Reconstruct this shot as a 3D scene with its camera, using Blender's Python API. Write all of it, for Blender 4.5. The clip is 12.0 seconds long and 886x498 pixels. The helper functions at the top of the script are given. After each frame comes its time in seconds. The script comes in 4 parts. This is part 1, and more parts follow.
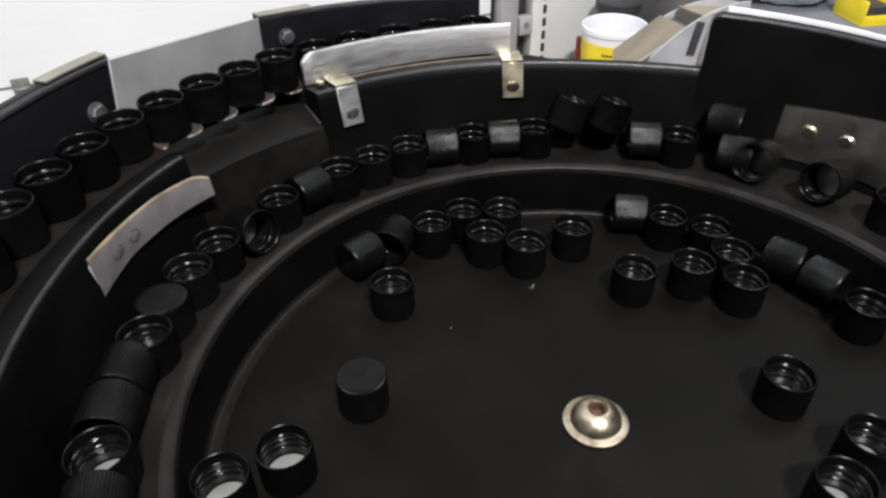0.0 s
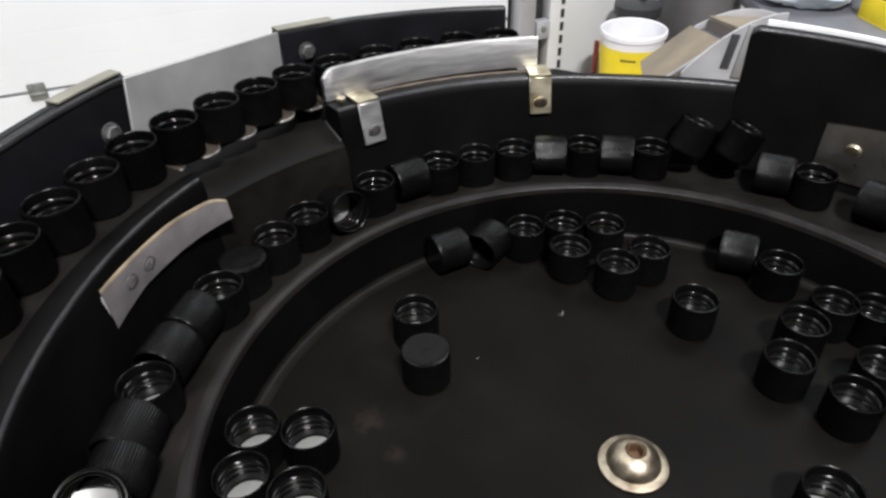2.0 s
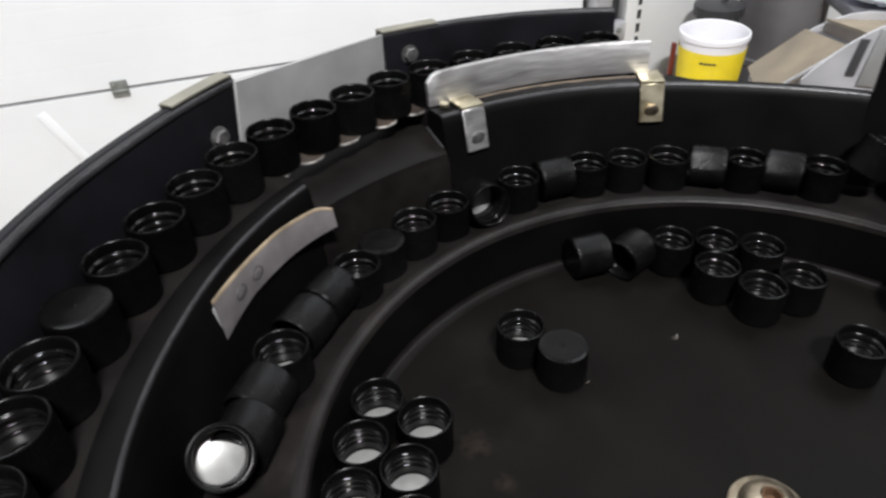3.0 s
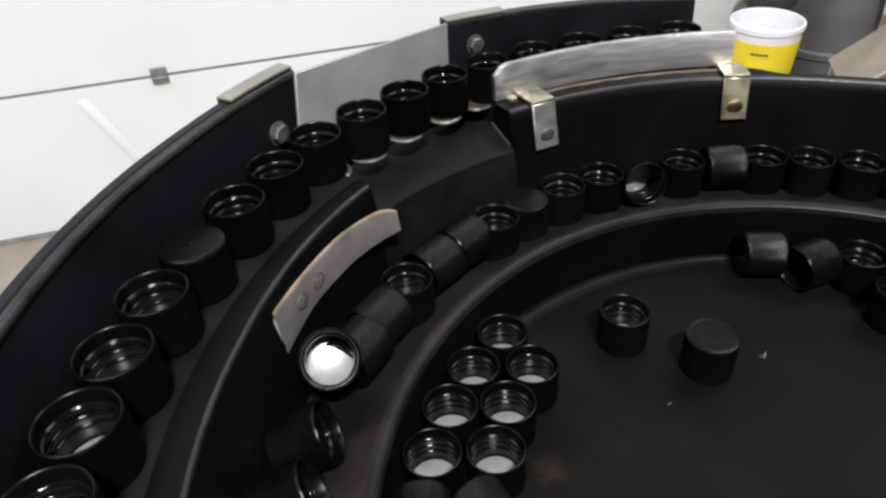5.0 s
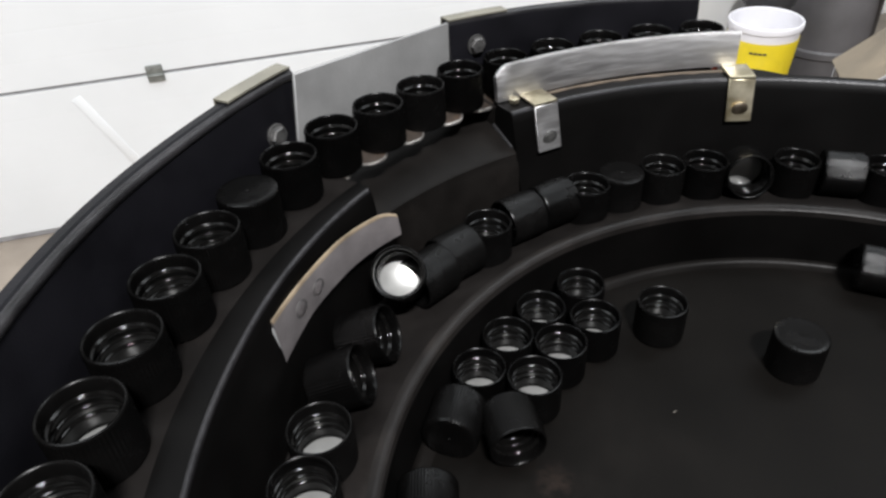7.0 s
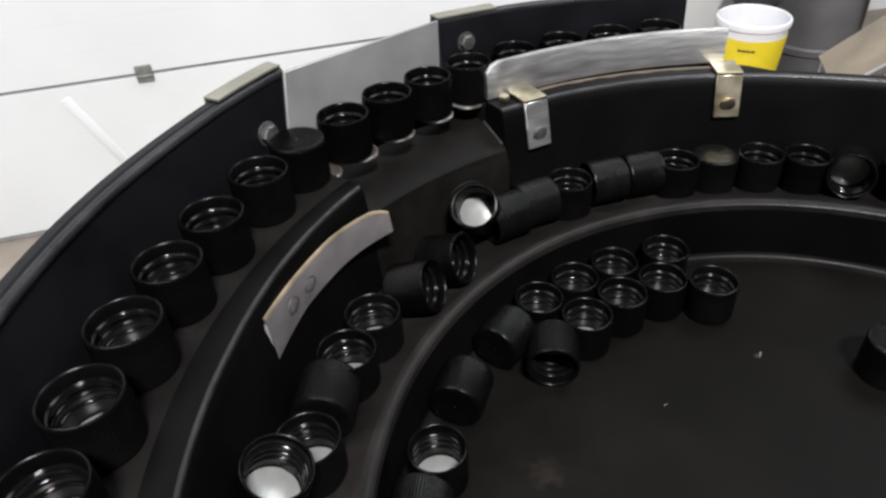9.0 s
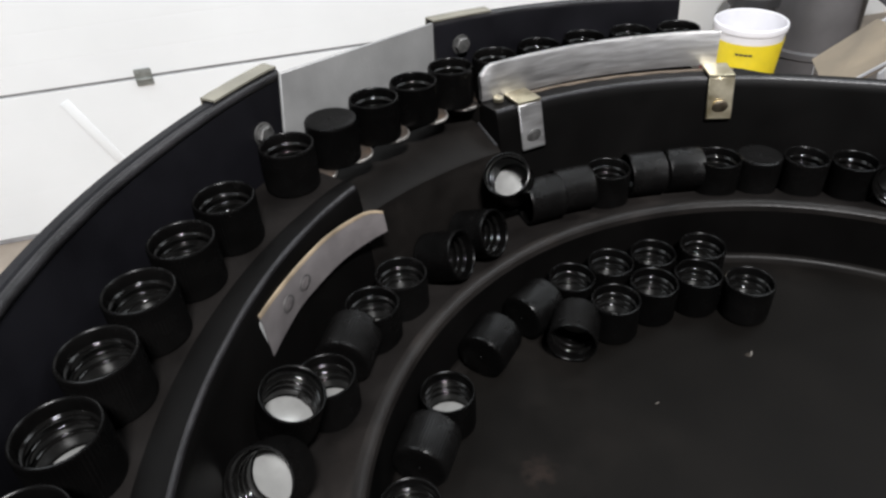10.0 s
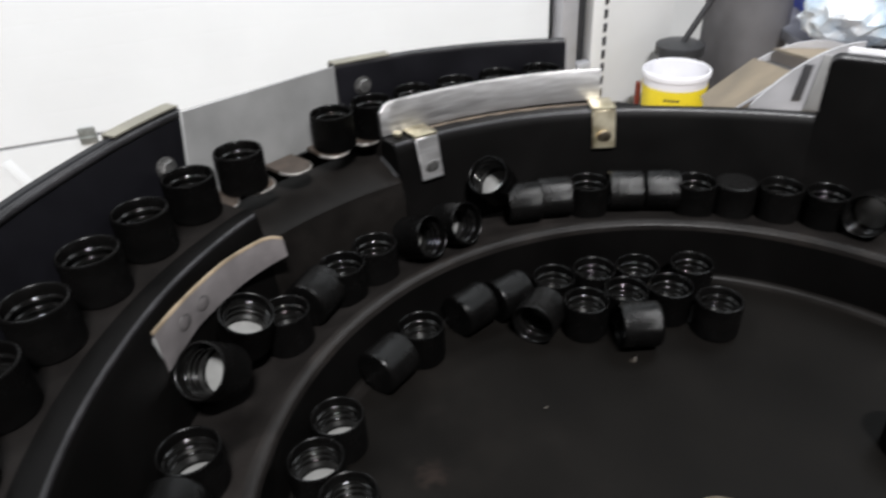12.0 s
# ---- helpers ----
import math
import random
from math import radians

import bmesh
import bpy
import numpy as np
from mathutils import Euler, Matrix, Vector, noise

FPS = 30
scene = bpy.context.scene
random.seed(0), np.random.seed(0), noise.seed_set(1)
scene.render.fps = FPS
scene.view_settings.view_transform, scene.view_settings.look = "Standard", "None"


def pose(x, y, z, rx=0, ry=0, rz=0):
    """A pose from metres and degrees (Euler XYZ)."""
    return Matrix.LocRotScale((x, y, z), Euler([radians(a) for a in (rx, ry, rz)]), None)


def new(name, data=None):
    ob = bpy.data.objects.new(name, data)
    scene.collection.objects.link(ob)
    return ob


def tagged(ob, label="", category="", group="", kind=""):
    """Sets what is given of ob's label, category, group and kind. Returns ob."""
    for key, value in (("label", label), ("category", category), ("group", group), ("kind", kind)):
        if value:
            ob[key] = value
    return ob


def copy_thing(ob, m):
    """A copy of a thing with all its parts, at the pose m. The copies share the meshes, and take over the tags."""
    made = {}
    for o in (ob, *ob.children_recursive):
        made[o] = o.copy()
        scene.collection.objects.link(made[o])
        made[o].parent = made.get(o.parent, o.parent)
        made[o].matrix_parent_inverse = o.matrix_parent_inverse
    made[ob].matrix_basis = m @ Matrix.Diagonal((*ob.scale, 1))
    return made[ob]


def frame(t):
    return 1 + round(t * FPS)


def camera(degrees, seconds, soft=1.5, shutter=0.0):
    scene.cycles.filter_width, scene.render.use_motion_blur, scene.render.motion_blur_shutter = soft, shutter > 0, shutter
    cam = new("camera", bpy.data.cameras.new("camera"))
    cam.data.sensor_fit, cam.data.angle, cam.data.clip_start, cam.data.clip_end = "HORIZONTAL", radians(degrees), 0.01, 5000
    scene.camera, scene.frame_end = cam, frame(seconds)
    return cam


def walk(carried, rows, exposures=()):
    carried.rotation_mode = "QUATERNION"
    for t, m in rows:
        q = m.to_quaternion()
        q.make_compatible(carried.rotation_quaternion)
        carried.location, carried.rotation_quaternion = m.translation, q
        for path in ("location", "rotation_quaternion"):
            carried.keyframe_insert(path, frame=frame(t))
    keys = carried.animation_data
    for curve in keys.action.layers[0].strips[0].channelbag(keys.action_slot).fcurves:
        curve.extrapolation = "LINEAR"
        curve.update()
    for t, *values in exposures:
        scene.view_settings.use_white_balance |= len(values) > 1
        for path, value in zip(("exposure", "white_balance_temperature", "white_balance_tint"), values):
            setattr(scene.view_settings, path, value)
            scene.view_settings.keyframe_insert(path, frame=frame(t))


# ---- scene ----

# ---------------------------------------------------------------- camera
cam = camera(65.13, 12.0, soft=2.6, shutter=0.4)


def eye(x, y, z, yaw, pitch, roll):
    """Camera pose from heading, pitch and lean in degrees."""
    q = pose(0, 0, 0, 0, 0, yaw) @ pose(0, 0, 0, 90 + pitch) @ pose(0, 0, 0, 0, 0, roll)
    return Matrix.Translation((x, y, z)) @ q


walk(cam, [
    (0.0, eye(-0.0744, -0.2262, 0.2758, 0.00, -36.39, -1.01)),
    (0.5, eye(-0.0730, -0.2172, 0.2761, 0.51, -36.36, -1.07)),
    (1.0, eye(-0.0734, -0.2116, 0.2743, 0.72, -36.46, -1.22)),
    (1.5, eye(-0.0784, -0.2062, 0.2760, 0.96, -36.34, -1.38)),
    (2.0, eye(-0.0824, -0.2035, 0.2767, 1.22, -36.29, -1.41)),
    (2.5, eye(-0.0947, -0.1975, 0.2721, 3.50, -36.79, -2.37)),
    (3.0, eye(-0.1127, -0.1855, 0.2729, 6.73, -36.13, -2.96)),
    (3.5, eye(-0.1289, -0.1761, 0.2717, 9.47, -36.70, -3.52)),
    (5.5, eye(-0.1386, -0.1586, 0.2637, 9.76, -37.08, -3.76)),
    (6.0, eye(-0.1421, -0.1555, 0.2628, 9.92, -37.36, -3.72)),
    (6.5, eye(-0.1411, -0.1543, 0.2644, 9.67, -37.19, -3.54)),
    (8.5, eye(-0.1365, -0.1577, 0.2639, 8.65, -37.07, -3.48)),
    (9.0, eye(-0.1390, -0.1569, 0.2642, 8.52, -37.22, -3.41)),
    (9.5, eye(-0.1378, -0.1583, 0.2655, 8.44, -36.97, -3.23)),
    (10.0, eye(-0.1359, -0.1606, 0.2647, 8.44, -36.92, -3.31)),
    (10.5, eye(-0.1331, -0.1629, 0.2624, 8.45, -36.97, -3.50)),
    (11.0, eye(-0.1319, -0.1636, 0.2632, 8.47, -36.94, -3.43)),
    (11.5, eye(-0.1295, -0.1650, 0.2615, 8.21, -36.81, -3.46)),
    (12.0, eye(-0.0992, -0.1866, 0.2630, 4.42, -32.68, -3.12)),
], exposures=[(0.0, 0.0), (12.0, 0.0)])

# ---------------------------------------------------------------- light
world = bpy.data.worlds.new("workshop_air")
world.use_nodes = True
world.node_tree.nodes["Background"].inputs[0].default_value = (0.9, 0.95, 1.0, 1)
world.node_tree.nodes["Background"].inputs[1].default_value = 0.06
scene.world = world

GROUND = -0.68      # workshop floor
CEIL = 2.35         # workshop ceiling
DOOR_AT = Vector((-0.982, 1.204, 0))            # a point of the shutter door's face
ALONG = Vector((0.925, 0.380, 0)).normalized()  # along the door
OUT = Vector((-ALONG.y, ALONG.x, 0))            # through the door
ROOM = Matrix((
    (ALONG.x, OUT.x, 0, DOOR_AT.x),
    (ALONG.y, OUT.y, 0, DOOR_AT.y),
    (0, 0, 1, 0), (0, 0, 0, 1)))                # room frame: x along the door, y out through it


def tube_light(u, v, power, size, colour):
    d = bpy.data.lights.new("tube_light", "AREA")
    d.shape, d.size, d.size_y, d.energy = "RECTANGLE", size[0], size[1], power
    d.color = colour
    ob = new("tube_light", d)
    ob.matrix_world = ROOM @ pose(u, v, CEIL - 0.09)
    return ob


# two unseen soft panels, added to brighten the door and jamb
tube_light(2.0, -0.90, 43, (1.8, 0.90), (0.91, 0.96, 1.0))
tube_light(-0.9, -0.75, 38, (1.8, 0.90), (0.91, 0.96, 1.0))
# unseen lamp behind the camera, inferred from the glints in the caps
tube_light(0.30, -2.80, 192, (0.46, 0.09), (0.99, 0.985, 1.0))


# ---------------------------------------------------------------- materials
def mat(name, base, rough=0.5, metal=0.0, var=0.25, scale=40.0, bump=0.1, fine=900.0, tint=None, dirt=0.0,
        dirt_col=(0.3, 0.25, 0.2), stretch=(1, 1, 1), rough_var=0.12, coat=0.0, spec=0.5, per_object=0.0):
    m = bpy.data.materials.new(name)
    m.use_nodes = True
    nt = m.node_tree
    b = nt.nodes["Principled BSDF"]
    tc = nt.nodes.new("ShaderNodeTexCoord")
    mp = nt.nodes.new("ShaderNodeMapping")
    mp.inputs["Scale"].default_value = stretch
    nt.links.new(tc.outputs["Object"], mp.inputs["Vector"])
    n1 = nt.nodes.new("ShaderNodeTexNoise")
    n1.inputs["Scale"].default_value, n1.inputs["Detail"].default_value = scale, 6
    n2 = nt.nodes.new("ShaderNodeTexNoise")
    n2.inputs["Scale"].default_value, n2.inputs["Detail"].default_value = fine, 3
    for n in (n1, n2):
        nt.links.new(mp.outputs[0], n.inputs["Vector"])
    ramp = nt.nodes.new("ShaderNodeValToRGB")
    lo = [c * (1 - var) for c in base]
    hi = [min(1, c * (1 + var)) for c in (tint or base)]
    ramp.color_ramp.elements[0].position, ramp.color_ramp.elements[1].position = 0.3, 0.7
    ramp.color_ramp.elements[0].color, ramp.color_ramp.elements[1].color = (*lo, 1), (*hi, 1)
    nt.links.new(n1.outputs["Fac"], ramp.inputs[0])
    col = ramp.outputs[0]
    if per_object:
        oi = nt.nodes.new("ShaderNodeObjectInfo")
        mr = nt.nodes.new("ShaderNodeMapRange")
        mr.inputs[3].default_value, mr.inputs[4].default_value = 1 - per_object, 1 + per_object
        nt.links.new(oi.outputs["Random"], mr.inputs[0])
        mul = nt.nodes.new("ShaderNodeMix")
        mul.data_type, mul.blend_type = "RGBA", "MULTIPLY"
        mul.inputs[0].default_value = 1
        nt.links.new(col, mul.inputs[6])
        nt.links.new(mr.outputs[0], mul.inputs[7])
        col = mul.outputs[2]
    if dirt:
        n3 = nt.nodes.new("ShaderNodeTexNoise")
        n3.inputs["Scale"].default_value, n3.inputs["Detail"].default_value, n3.inputs["Roughness"].default_value = scale * 0.45, 9, 0.72
        nt.links.new(tc.outputs["Object"], n3.inputs["Vector"])
        r3 = nt.nodes.new("ShaderNodeMapRange")
        r3.inputs[1].default_value, r3.inputs[2].default_value, r3.inputs[4].default_value = 0.55, 0.78, dirt
        nt.links.new(n3.outputs["Fac"], r3.inputs[0])
        mx = nt.nodes.new("ShaderNodeMix")
        mx.data_type = "RGBA"
        nt.links.new(r3.outputs[0], mx.inputs[0])
        nt.links.new(col, mx.inputs[6])
        mx.inputs[7].default_value = (*dirt_col, 1)
        col = mx.outputs[2]
    nt.links.new(col, b.inputs["Base Color"])
    rr = nt.nodes.new("ShaderNodeMapRange")
    rr.inputs[3].default_value, rr.inputs[4].default_value = max(0.02, rough - rough_var), min(1, rough + rough_var)
    nt.links.new(n1.outputs["Fac"], rr.inputs[0])
    nt.links.new(rr.outputs[0], b.inputs["Roughness"])
    b.inputs["Metallic"].default_value = metal
    b.inputs["Coat Weight"].default_value = coat
    b.inputs["Specular IOR Level"].default_value = spec
    if bump:
        bp = nt.nodes.new("ShaderNodeBump")
        bp.inputs["Strength"].default_value, bp.inputs["Distance"].default_value = bump, 0.001
        nt.links.new(n2.outputs["Fac"], bp.inputs["Height"])
        nt.links.new(bp.outputs[0], b.inputs["Normal"])
    return m


def smudge(m, x, y, size, colour, strength):
    """A rubbed mark with a ragged edge round one place of a surface."""
    nt = m.node_tree
    b = nt.nodes["Principled BSDF"]
    old = b.inputs["Base Color"].links[0].from_socket
    tc, dist = nt.nodes.new("ShaderNodeTexCoord"), nt.nodes.new("ShaderNodeVectorMath")
    dist.operation = "DISTANCE"
    dist.inputs[1].default_value = (x, y, 0)
    nt.links.new(tc.outputs["Object"], dist.inputs[0])
    n = nt.nodes.new("ShaderNodeTexNoise")
    n.inputs["Scale"].default_value, n.inputs["Detail"].default_value = 260, 6
    nt.links.new(tc.outputs["Object"], n.inputs["Vector"])
    near = nt.nodes.new("ShaderNodeMapRange")
    near.inputs[1].default_value, near.inputs[2].default_value, near.inputs[3].default_value, near.inputs[4].default_value = 0, size, 1, 0
    nt.links.new(dist.outputs["Value"], near.inputs[0])
    mul = nt.nodes.new("ShaderNodeMath")
    mul.operation = "MULTIPLY"
    nt.links.new(near.outputs[0], mul.inputs[0])
    nt.links.new(n.outputs["Fac"], mul.inputs[1])
    cut = nt.nodes.new("ShaderNodeMapRange")
    cut.inputs[1].default_value, cut.inputs[2].default_value, cut.inputs[4].default_value = 0.22, 0.5, strength
    nt.links.new(mul.outputs[0], cut.inputs[0])
    mx = nt.nodes.new("ShaderNodeMix")
    mx.data_type = "RGBA"
    nt.links.new(cut.outputs[0], mx.inputs[0])
    nt.links.new(old, mx.inputs[6])
    mx.inputs[7].default_value = (*colour, 1)
    nt.links.new(mx.outputs[2], b.inputs["Base Color"])


BLACK = mat("bowl_coating", (0.0019, 0.00175, 0.00168), 0.45, var=0.3, scale=24, bump=0.10, fine=1400, dirt=0.5, dirt_col=(0.0040, 0.0036, 0.0034), rough_var=0.1, spec=0.075)
FLOORBLACK = mat("bowl_floor_coating", (0.0035, 0.0031, 0.00275), 0.46, var=0.3, scale=18, bump=0.12, fine=1200, dirt=0.6, dirt_col=(0.0106, 0.0089, 0.0078), rough_var=0.12, spec=0.045)
smudge(FLOORBLACK, -0.1265, 0.0275, 0.017, (0.020, 0.014, 0.0115), 0.4)
smudge(FLOORBLACK, -0.112, 0.0065, 0.011, (0.020, 0.014, 0.0115), 0.45)
smudge(FLOORBLACK, -0.02, 0.106, 0.004, (0.04, 0.034, 0.028), 0.8)
DROPDUST = mat("worn_ramp_coating", (0.0052, 0.0046, 0.0042), 0.46, var=0.45, scale=30, bump=0.14, fine=1000, dirt=0.7, dirt_col=(0.015, 0.0128, 0.0115), rough_var=0.1, spec=0.06)
DUSTY = mat("scuffed_track_coating", (0.0072, 0.0064, 0.0060), 0.46, var=0.45, scale=30, bump=0.14, fine=1000, dirt=0.7, dirt_col=(0.020, 0.0172, 0.0158), rough_var=0.1, spec=0.06)
# bluish base colour paints a purple-blue sheen onto the outer wall
OUTERBLACK = mat("sheen_tinted_wall_coating", (0.0048, 0.0047, 0.0060), 0.40, var=0.35, scale=30, bump=0.12, fine=1200, dirt=0.5, dirt_col=(0.014, 0.013, 0.0145), rough_var=0.12, spec=0.12)
# paler than the walls: the highlight along rounded edges is in the colour
BEAD = mat("edge_highlight_coating", (0.012, 0.0115, 0.0125), 0.34, var=0.5, scale=50, bump=0.2, fine=700, dirt=0.6, dirt_col=(0.045, 0.042, 0.044), rough_var=0.12, spec=0.35)
LIPBLACK = mat("polished_bowl_edge", (0.0090, 0.0080, 0.0075), 0.36, var=0.4, scale=40, bump=0.15, fine=900, dirt=0.6, dirt_col=(0.026, 0.021, 0.018), rough_var=0.10, spec=0.12)
CAPBLACK = mat("cap_plastic", (0.0019, 0.0018, 0.00175), 0.26, var=0.2, scale=120, bump=0.05, fine=2500, rough_var=0.08, per_object=0.35, spec=0.14, dirt=0.25, dirt_col=(0.0040, 0.0037, 0.0036))
# paler and glossier than floor and riser, to paint the fillet's highlight line
EDGEBLACK = mat("floor_edge_highlight", (0.0052, 0.0046, 0.0042), 0.42, var=0.4, scale=40, bump=0.12, fine=900, dirt=0.5, dirt_col=(0.012, 0.0105, 0.0096), rough_var=0.12, spec=0.10)
STRIPWHITE = mat("white_strip_plastic", (0.72, 0.72, 0.74), 0.5, var=0.08, scale=60, dirt=0.3, dirt_col=(0.45, 0.44, 0.42))
CAPIN = mat("cap_thread_plastic", (0.0025, 0.0024, 0.0023), 0.10, var=0.2, scale=120, bump=0.0, rough_var=0.03, spec=0.20)
LINER = mat("cap_liner", (0.31, 0.31, 0.30), 0.32, 0.45, var=0.10, scale=150, bump=0.05, rough_var=0.08)
ALU = mat("brushed_aluminium", (0.53, 0.525, 0.525), 0.42, 1.0, var=0.14, scale=60, bump=0.25, fine=500, stretch=(1, 1, 9), dirt=0.35, dirt_col=(0.36, 0.33, 0.30))
PLATEALU = mat("grey_sheet_metal", (0.215, 0.215, 0.212), 0.5, 0.2, var=0.12, scale=50, bump=0.15, fine=700, dirt=0.3, dirt_col=(0.155, 0.15, 0.145))
GUIDEALU = mat("stained_aluminium", (0.205, 0.188, 0.188), 0.42, 0.6, var=0.25, scale=45, bump=0.2, fine=600, dirt=0.4, dirt_col=(0.15, 0.125, 0.11))
BRASS = mat("yellow_passivated_steel", (0.50, 0.43, 0.27), 0.35, 1.0, var=0.25, scale=90, bump=0.15, fine=900, tint=(0.6, 0.55, 0.42), dirt=0.3, dirt_col=(0.25, 0.2, 0.12))
BRONZE = mat("tarnished_bolt_metal", (0.29, 0.23, 0.16), 0.42, 1.0, var=0.3, scale=160, bump=0.12, fine=900, tint=(0.36, 0.31, 0.24), dirt=0.6, dirt_col=(0.14, 0.09, 0.05))
STEEL = mat("zinc_steel", (0.55, 0.54, 0.52), 0.34, 1.0, var=0.2, scale=150, bump=0.1)
GLUE = mat("wall_top_residue", (0.075, 0.055, 0.037), 0.6, var=0.35, scale=120, bump=0.3, fine=700, dirt=0.6, dirt_col=(0.05, 0.04, 0.035))


# ---------------------------------------------------------------- mesh helpers
def part(name, bm, material, parent=None, label="", smooth=35):
    me = bpy.data.meshes.new(name)
    bmesh.ops.recalc_face_normals(bm, faces=bm.faces)
    for f in bm.faces:
        f.smooth = smooth > 0
    if smooth:
        for e in bm.edges:
            if len(e.link_faces) == 2 and e.calc_face_angle(0) > radians(smooth):
                e.smooth = False
    bm.to_mesh(me)
    bm.free()
    me.materials.append(material)
    ob = new(name, me)
    if parent is not None:
        ob.parent = parent
    if label:
        tagged(ob, label)
    return ob


def polar(r, th, z):
    """Bowl place: radius, degrees clockwise from +y, height."""
    a = radians(th)
    return Vector((r * math.sin(a), r * math.cos(a), z))


def sweep(profile, t0, t1, n, bm=None):
    """A solid swept round the bowl's axis. profile(theta) gives a closed loop of (r, z)."""
    bm = bm or bmesh.new()
    full = abs(t1 - t0) >= 359.9
    rings = []
    for i in range(n if full else n + 1):
        th = t0 + (t1 - t0) * i / n
        rings.append([bm.verts.new(polar(r, th, z)) for r, z in profile(th)])
    k = len(rings[0])
    for i in range(len(rings) if full else len(rings) - 1):
        a, b = rings[i], rings[(i + 1) % len(rings)]
        for j in range(k):
            bm.faces.new((a[j], a[(j + 1) % k], b[(j + 1) % k], b[j]))
    if not full:
        bm.faces.new(rings[0])
        bm.faces.new(list(reversed(rings[-1])))
    return bm


def lathe(profile, n, bm=None, knurl=None):
    """Profile of (r, z) turned round z; first and last points may lie on the axis."""
    bm = bm or bmesh.new()
    rows = []
    for j, (r, z) in enumerate(profile):
        if r < 1e-7:
            rows.append([bm.verts.new((0, 0, z))])
        else:
            ring = []
            for i in range(n):
                q = r - (knurl[2] * (1 - math.cos(math.tau * i / 4)) / 2 if knurl and knurl[0] <= j <= knurl[1] else 0)
                a = 2 * math.pi * i / n
                ring.append(bm.verts.new((q * math.cos(a), q * math.sin(a), z)))
            rows.append(ring)
    for a, b in zip(rows, rows[1:]):
        for i in range(n):
            j = (i + 1) % n
            if len(a) == 1 and len(b) > 1:
                bm.faces.new((a[0], b[i], b[j]))
            elif len(b) == 1 and len(a) > 1:
                bm.faces.new((a[i], a[j], b[0]))
            elif len(a) > 1:
                bm.faces.new((a[i], a[j], b[j], b[i]))
    return bm


def box(sx, sy, sz, m=None, bevel=0.0, bm=None, seg=2):
    b = bmesh.new()
    bmesh.ops.create_cube(b, size=1.0, matrix=Matrix.Diagonal((sx, sy, sz, 1)))
    if bevel:
        bmesh.ops.bevel(b, geom=list(b.edges), offset=bevel, segments=seg, affect="EDGES", profile=0.5)
    if m is not None:
        b.transform(m)
    if bm is None:
        return b
    me = bpy.data.meshes.new("tmp")
    b.to_mesh(me)
    b.free()
    bm.from_mesh(me)
    bpy.data.meshes.remove(me)
    return bm


def join(*bms):
    out = bmesh.new()
    for b in bms:
        me = bpy.data.meshes.new("tmp")
        b.to_mesh(me)
        b.free()
        out.from_mesh(me)
        bpy.data.meshes.remove(me)
    return out


def lerp_rows(rows, t):
    """Piecewise-linear value at t of rows (t, v)."""
    if t <= rows[0][0]:
        return rows[0][1]
    for (a, u), (b, v) in zip(rows, rows[1:]):
        if t <= b:
            return u + (v - u) * (t - a) / (b - a)
    return rows[-1][1]


def frame_at(r, th, z):
    """Local frame on the bowl: x along the travel, y outward, z up."""
    a = radians(th)
    p = polar(r, th, z)
    return Matrix(((math.cos(a), math.sin(a), 0, p.x), (-math.sin(a), math.cos(a), 0, p.y), (0, 0, 1, p.z), (0, 0, 0, 1)))


# ---------------------------------------------------------------- the bowl
TRACK1, TRACK2 = 0.033, 0.0935      # running surfaces
DISC = [(0.0, 0.0), (0.10, 0.0), (0.168, 0.0), (0.1838, 0.0001), (0.1838, -0.010), (0.0, -0.012)]


def ease(a, b, v):
    s = min(1, max(0, (v - a) / (b - a)))
    return s * s * (3 - 2 * s)


def spread(th):
    """How far the spiral riser stands outside its tightest circle."""
    a = (th + 180) % 360 - 180
    return 0.0012 * ease(-16, -46, a) * ease(-170, -120, a)


def step_edge(th):
    o = spread(th)
    return [(0.1838, 0.0001), (0.1868 + o, 0.0002), (0.1881 + o, 0.0007), (0.1890 + o, 0.0017), (0.1895 + o, 0.0032), (0.1895 + o, -0.006), (0.1838, -0.006)]


def riser(th):
    o = spread(th)
    return [(0.1895 + o, 0.0032), (0.1900 + o, 0.012), (0.1906 + o, 0.024), (0.1911 + o, 0.0325), (0.1938 + o, 0.0325), (0.193 + o, 0.0032)]


def lip(th):
    o = spread(th)
    return [(0.1911 + o, 0.0325), (0.1917 + o, 0.0354), (0.1934 + o, 0.0370), (0.1954 + o, 0.0374), (0.1972 + o, 0.0371), (0.1972 + o, 0.0325)]


def run(th):
    o = spread(th)
    return [(0.1972 + o, 0.0371), (0.2000 + o, 0.0364), (0.207 + 0.5 * o, 0.0344), (0.218, 0.0331), (0.262, 0.0325), (0.262, 0.024), (0.1972 + o, 0.022)]


def drift(th):
    """How far the upper track has moved outward and down along its run."""
    s = min(1, max(0, (th + 78) / 36))
    s = s * s * (3 - 2 * s)
    return 0.0105 * s, -0.004 * min(1, max(0, (th + 52) / 14))


def row_radius(th):
    """Radius of the upper row of caps: along the outer wall, and along the flat plate where that stands."""
    r = 0.2675 + drift(th)[0]
    a, b = polar(0.2812 + drift(-61.5)[0], -61.5, 0), polar(0.2825 + drift(-40.8)[0], -40.8, 0)
    n = Vector(((b - a).y, -(b - a).x, 0)).normalized()
    q = polar(1, th, 0).dot(n)
    return min(r, (abs(a.dot(n)) - 0.0146) / max(0.2, abs(q))) if -72 < th < -30 else r


bowl = tagged(new("feeder_bowl"), "black coated spiral vibratory feeder bowl with stepped tracks", "feeder bowl")


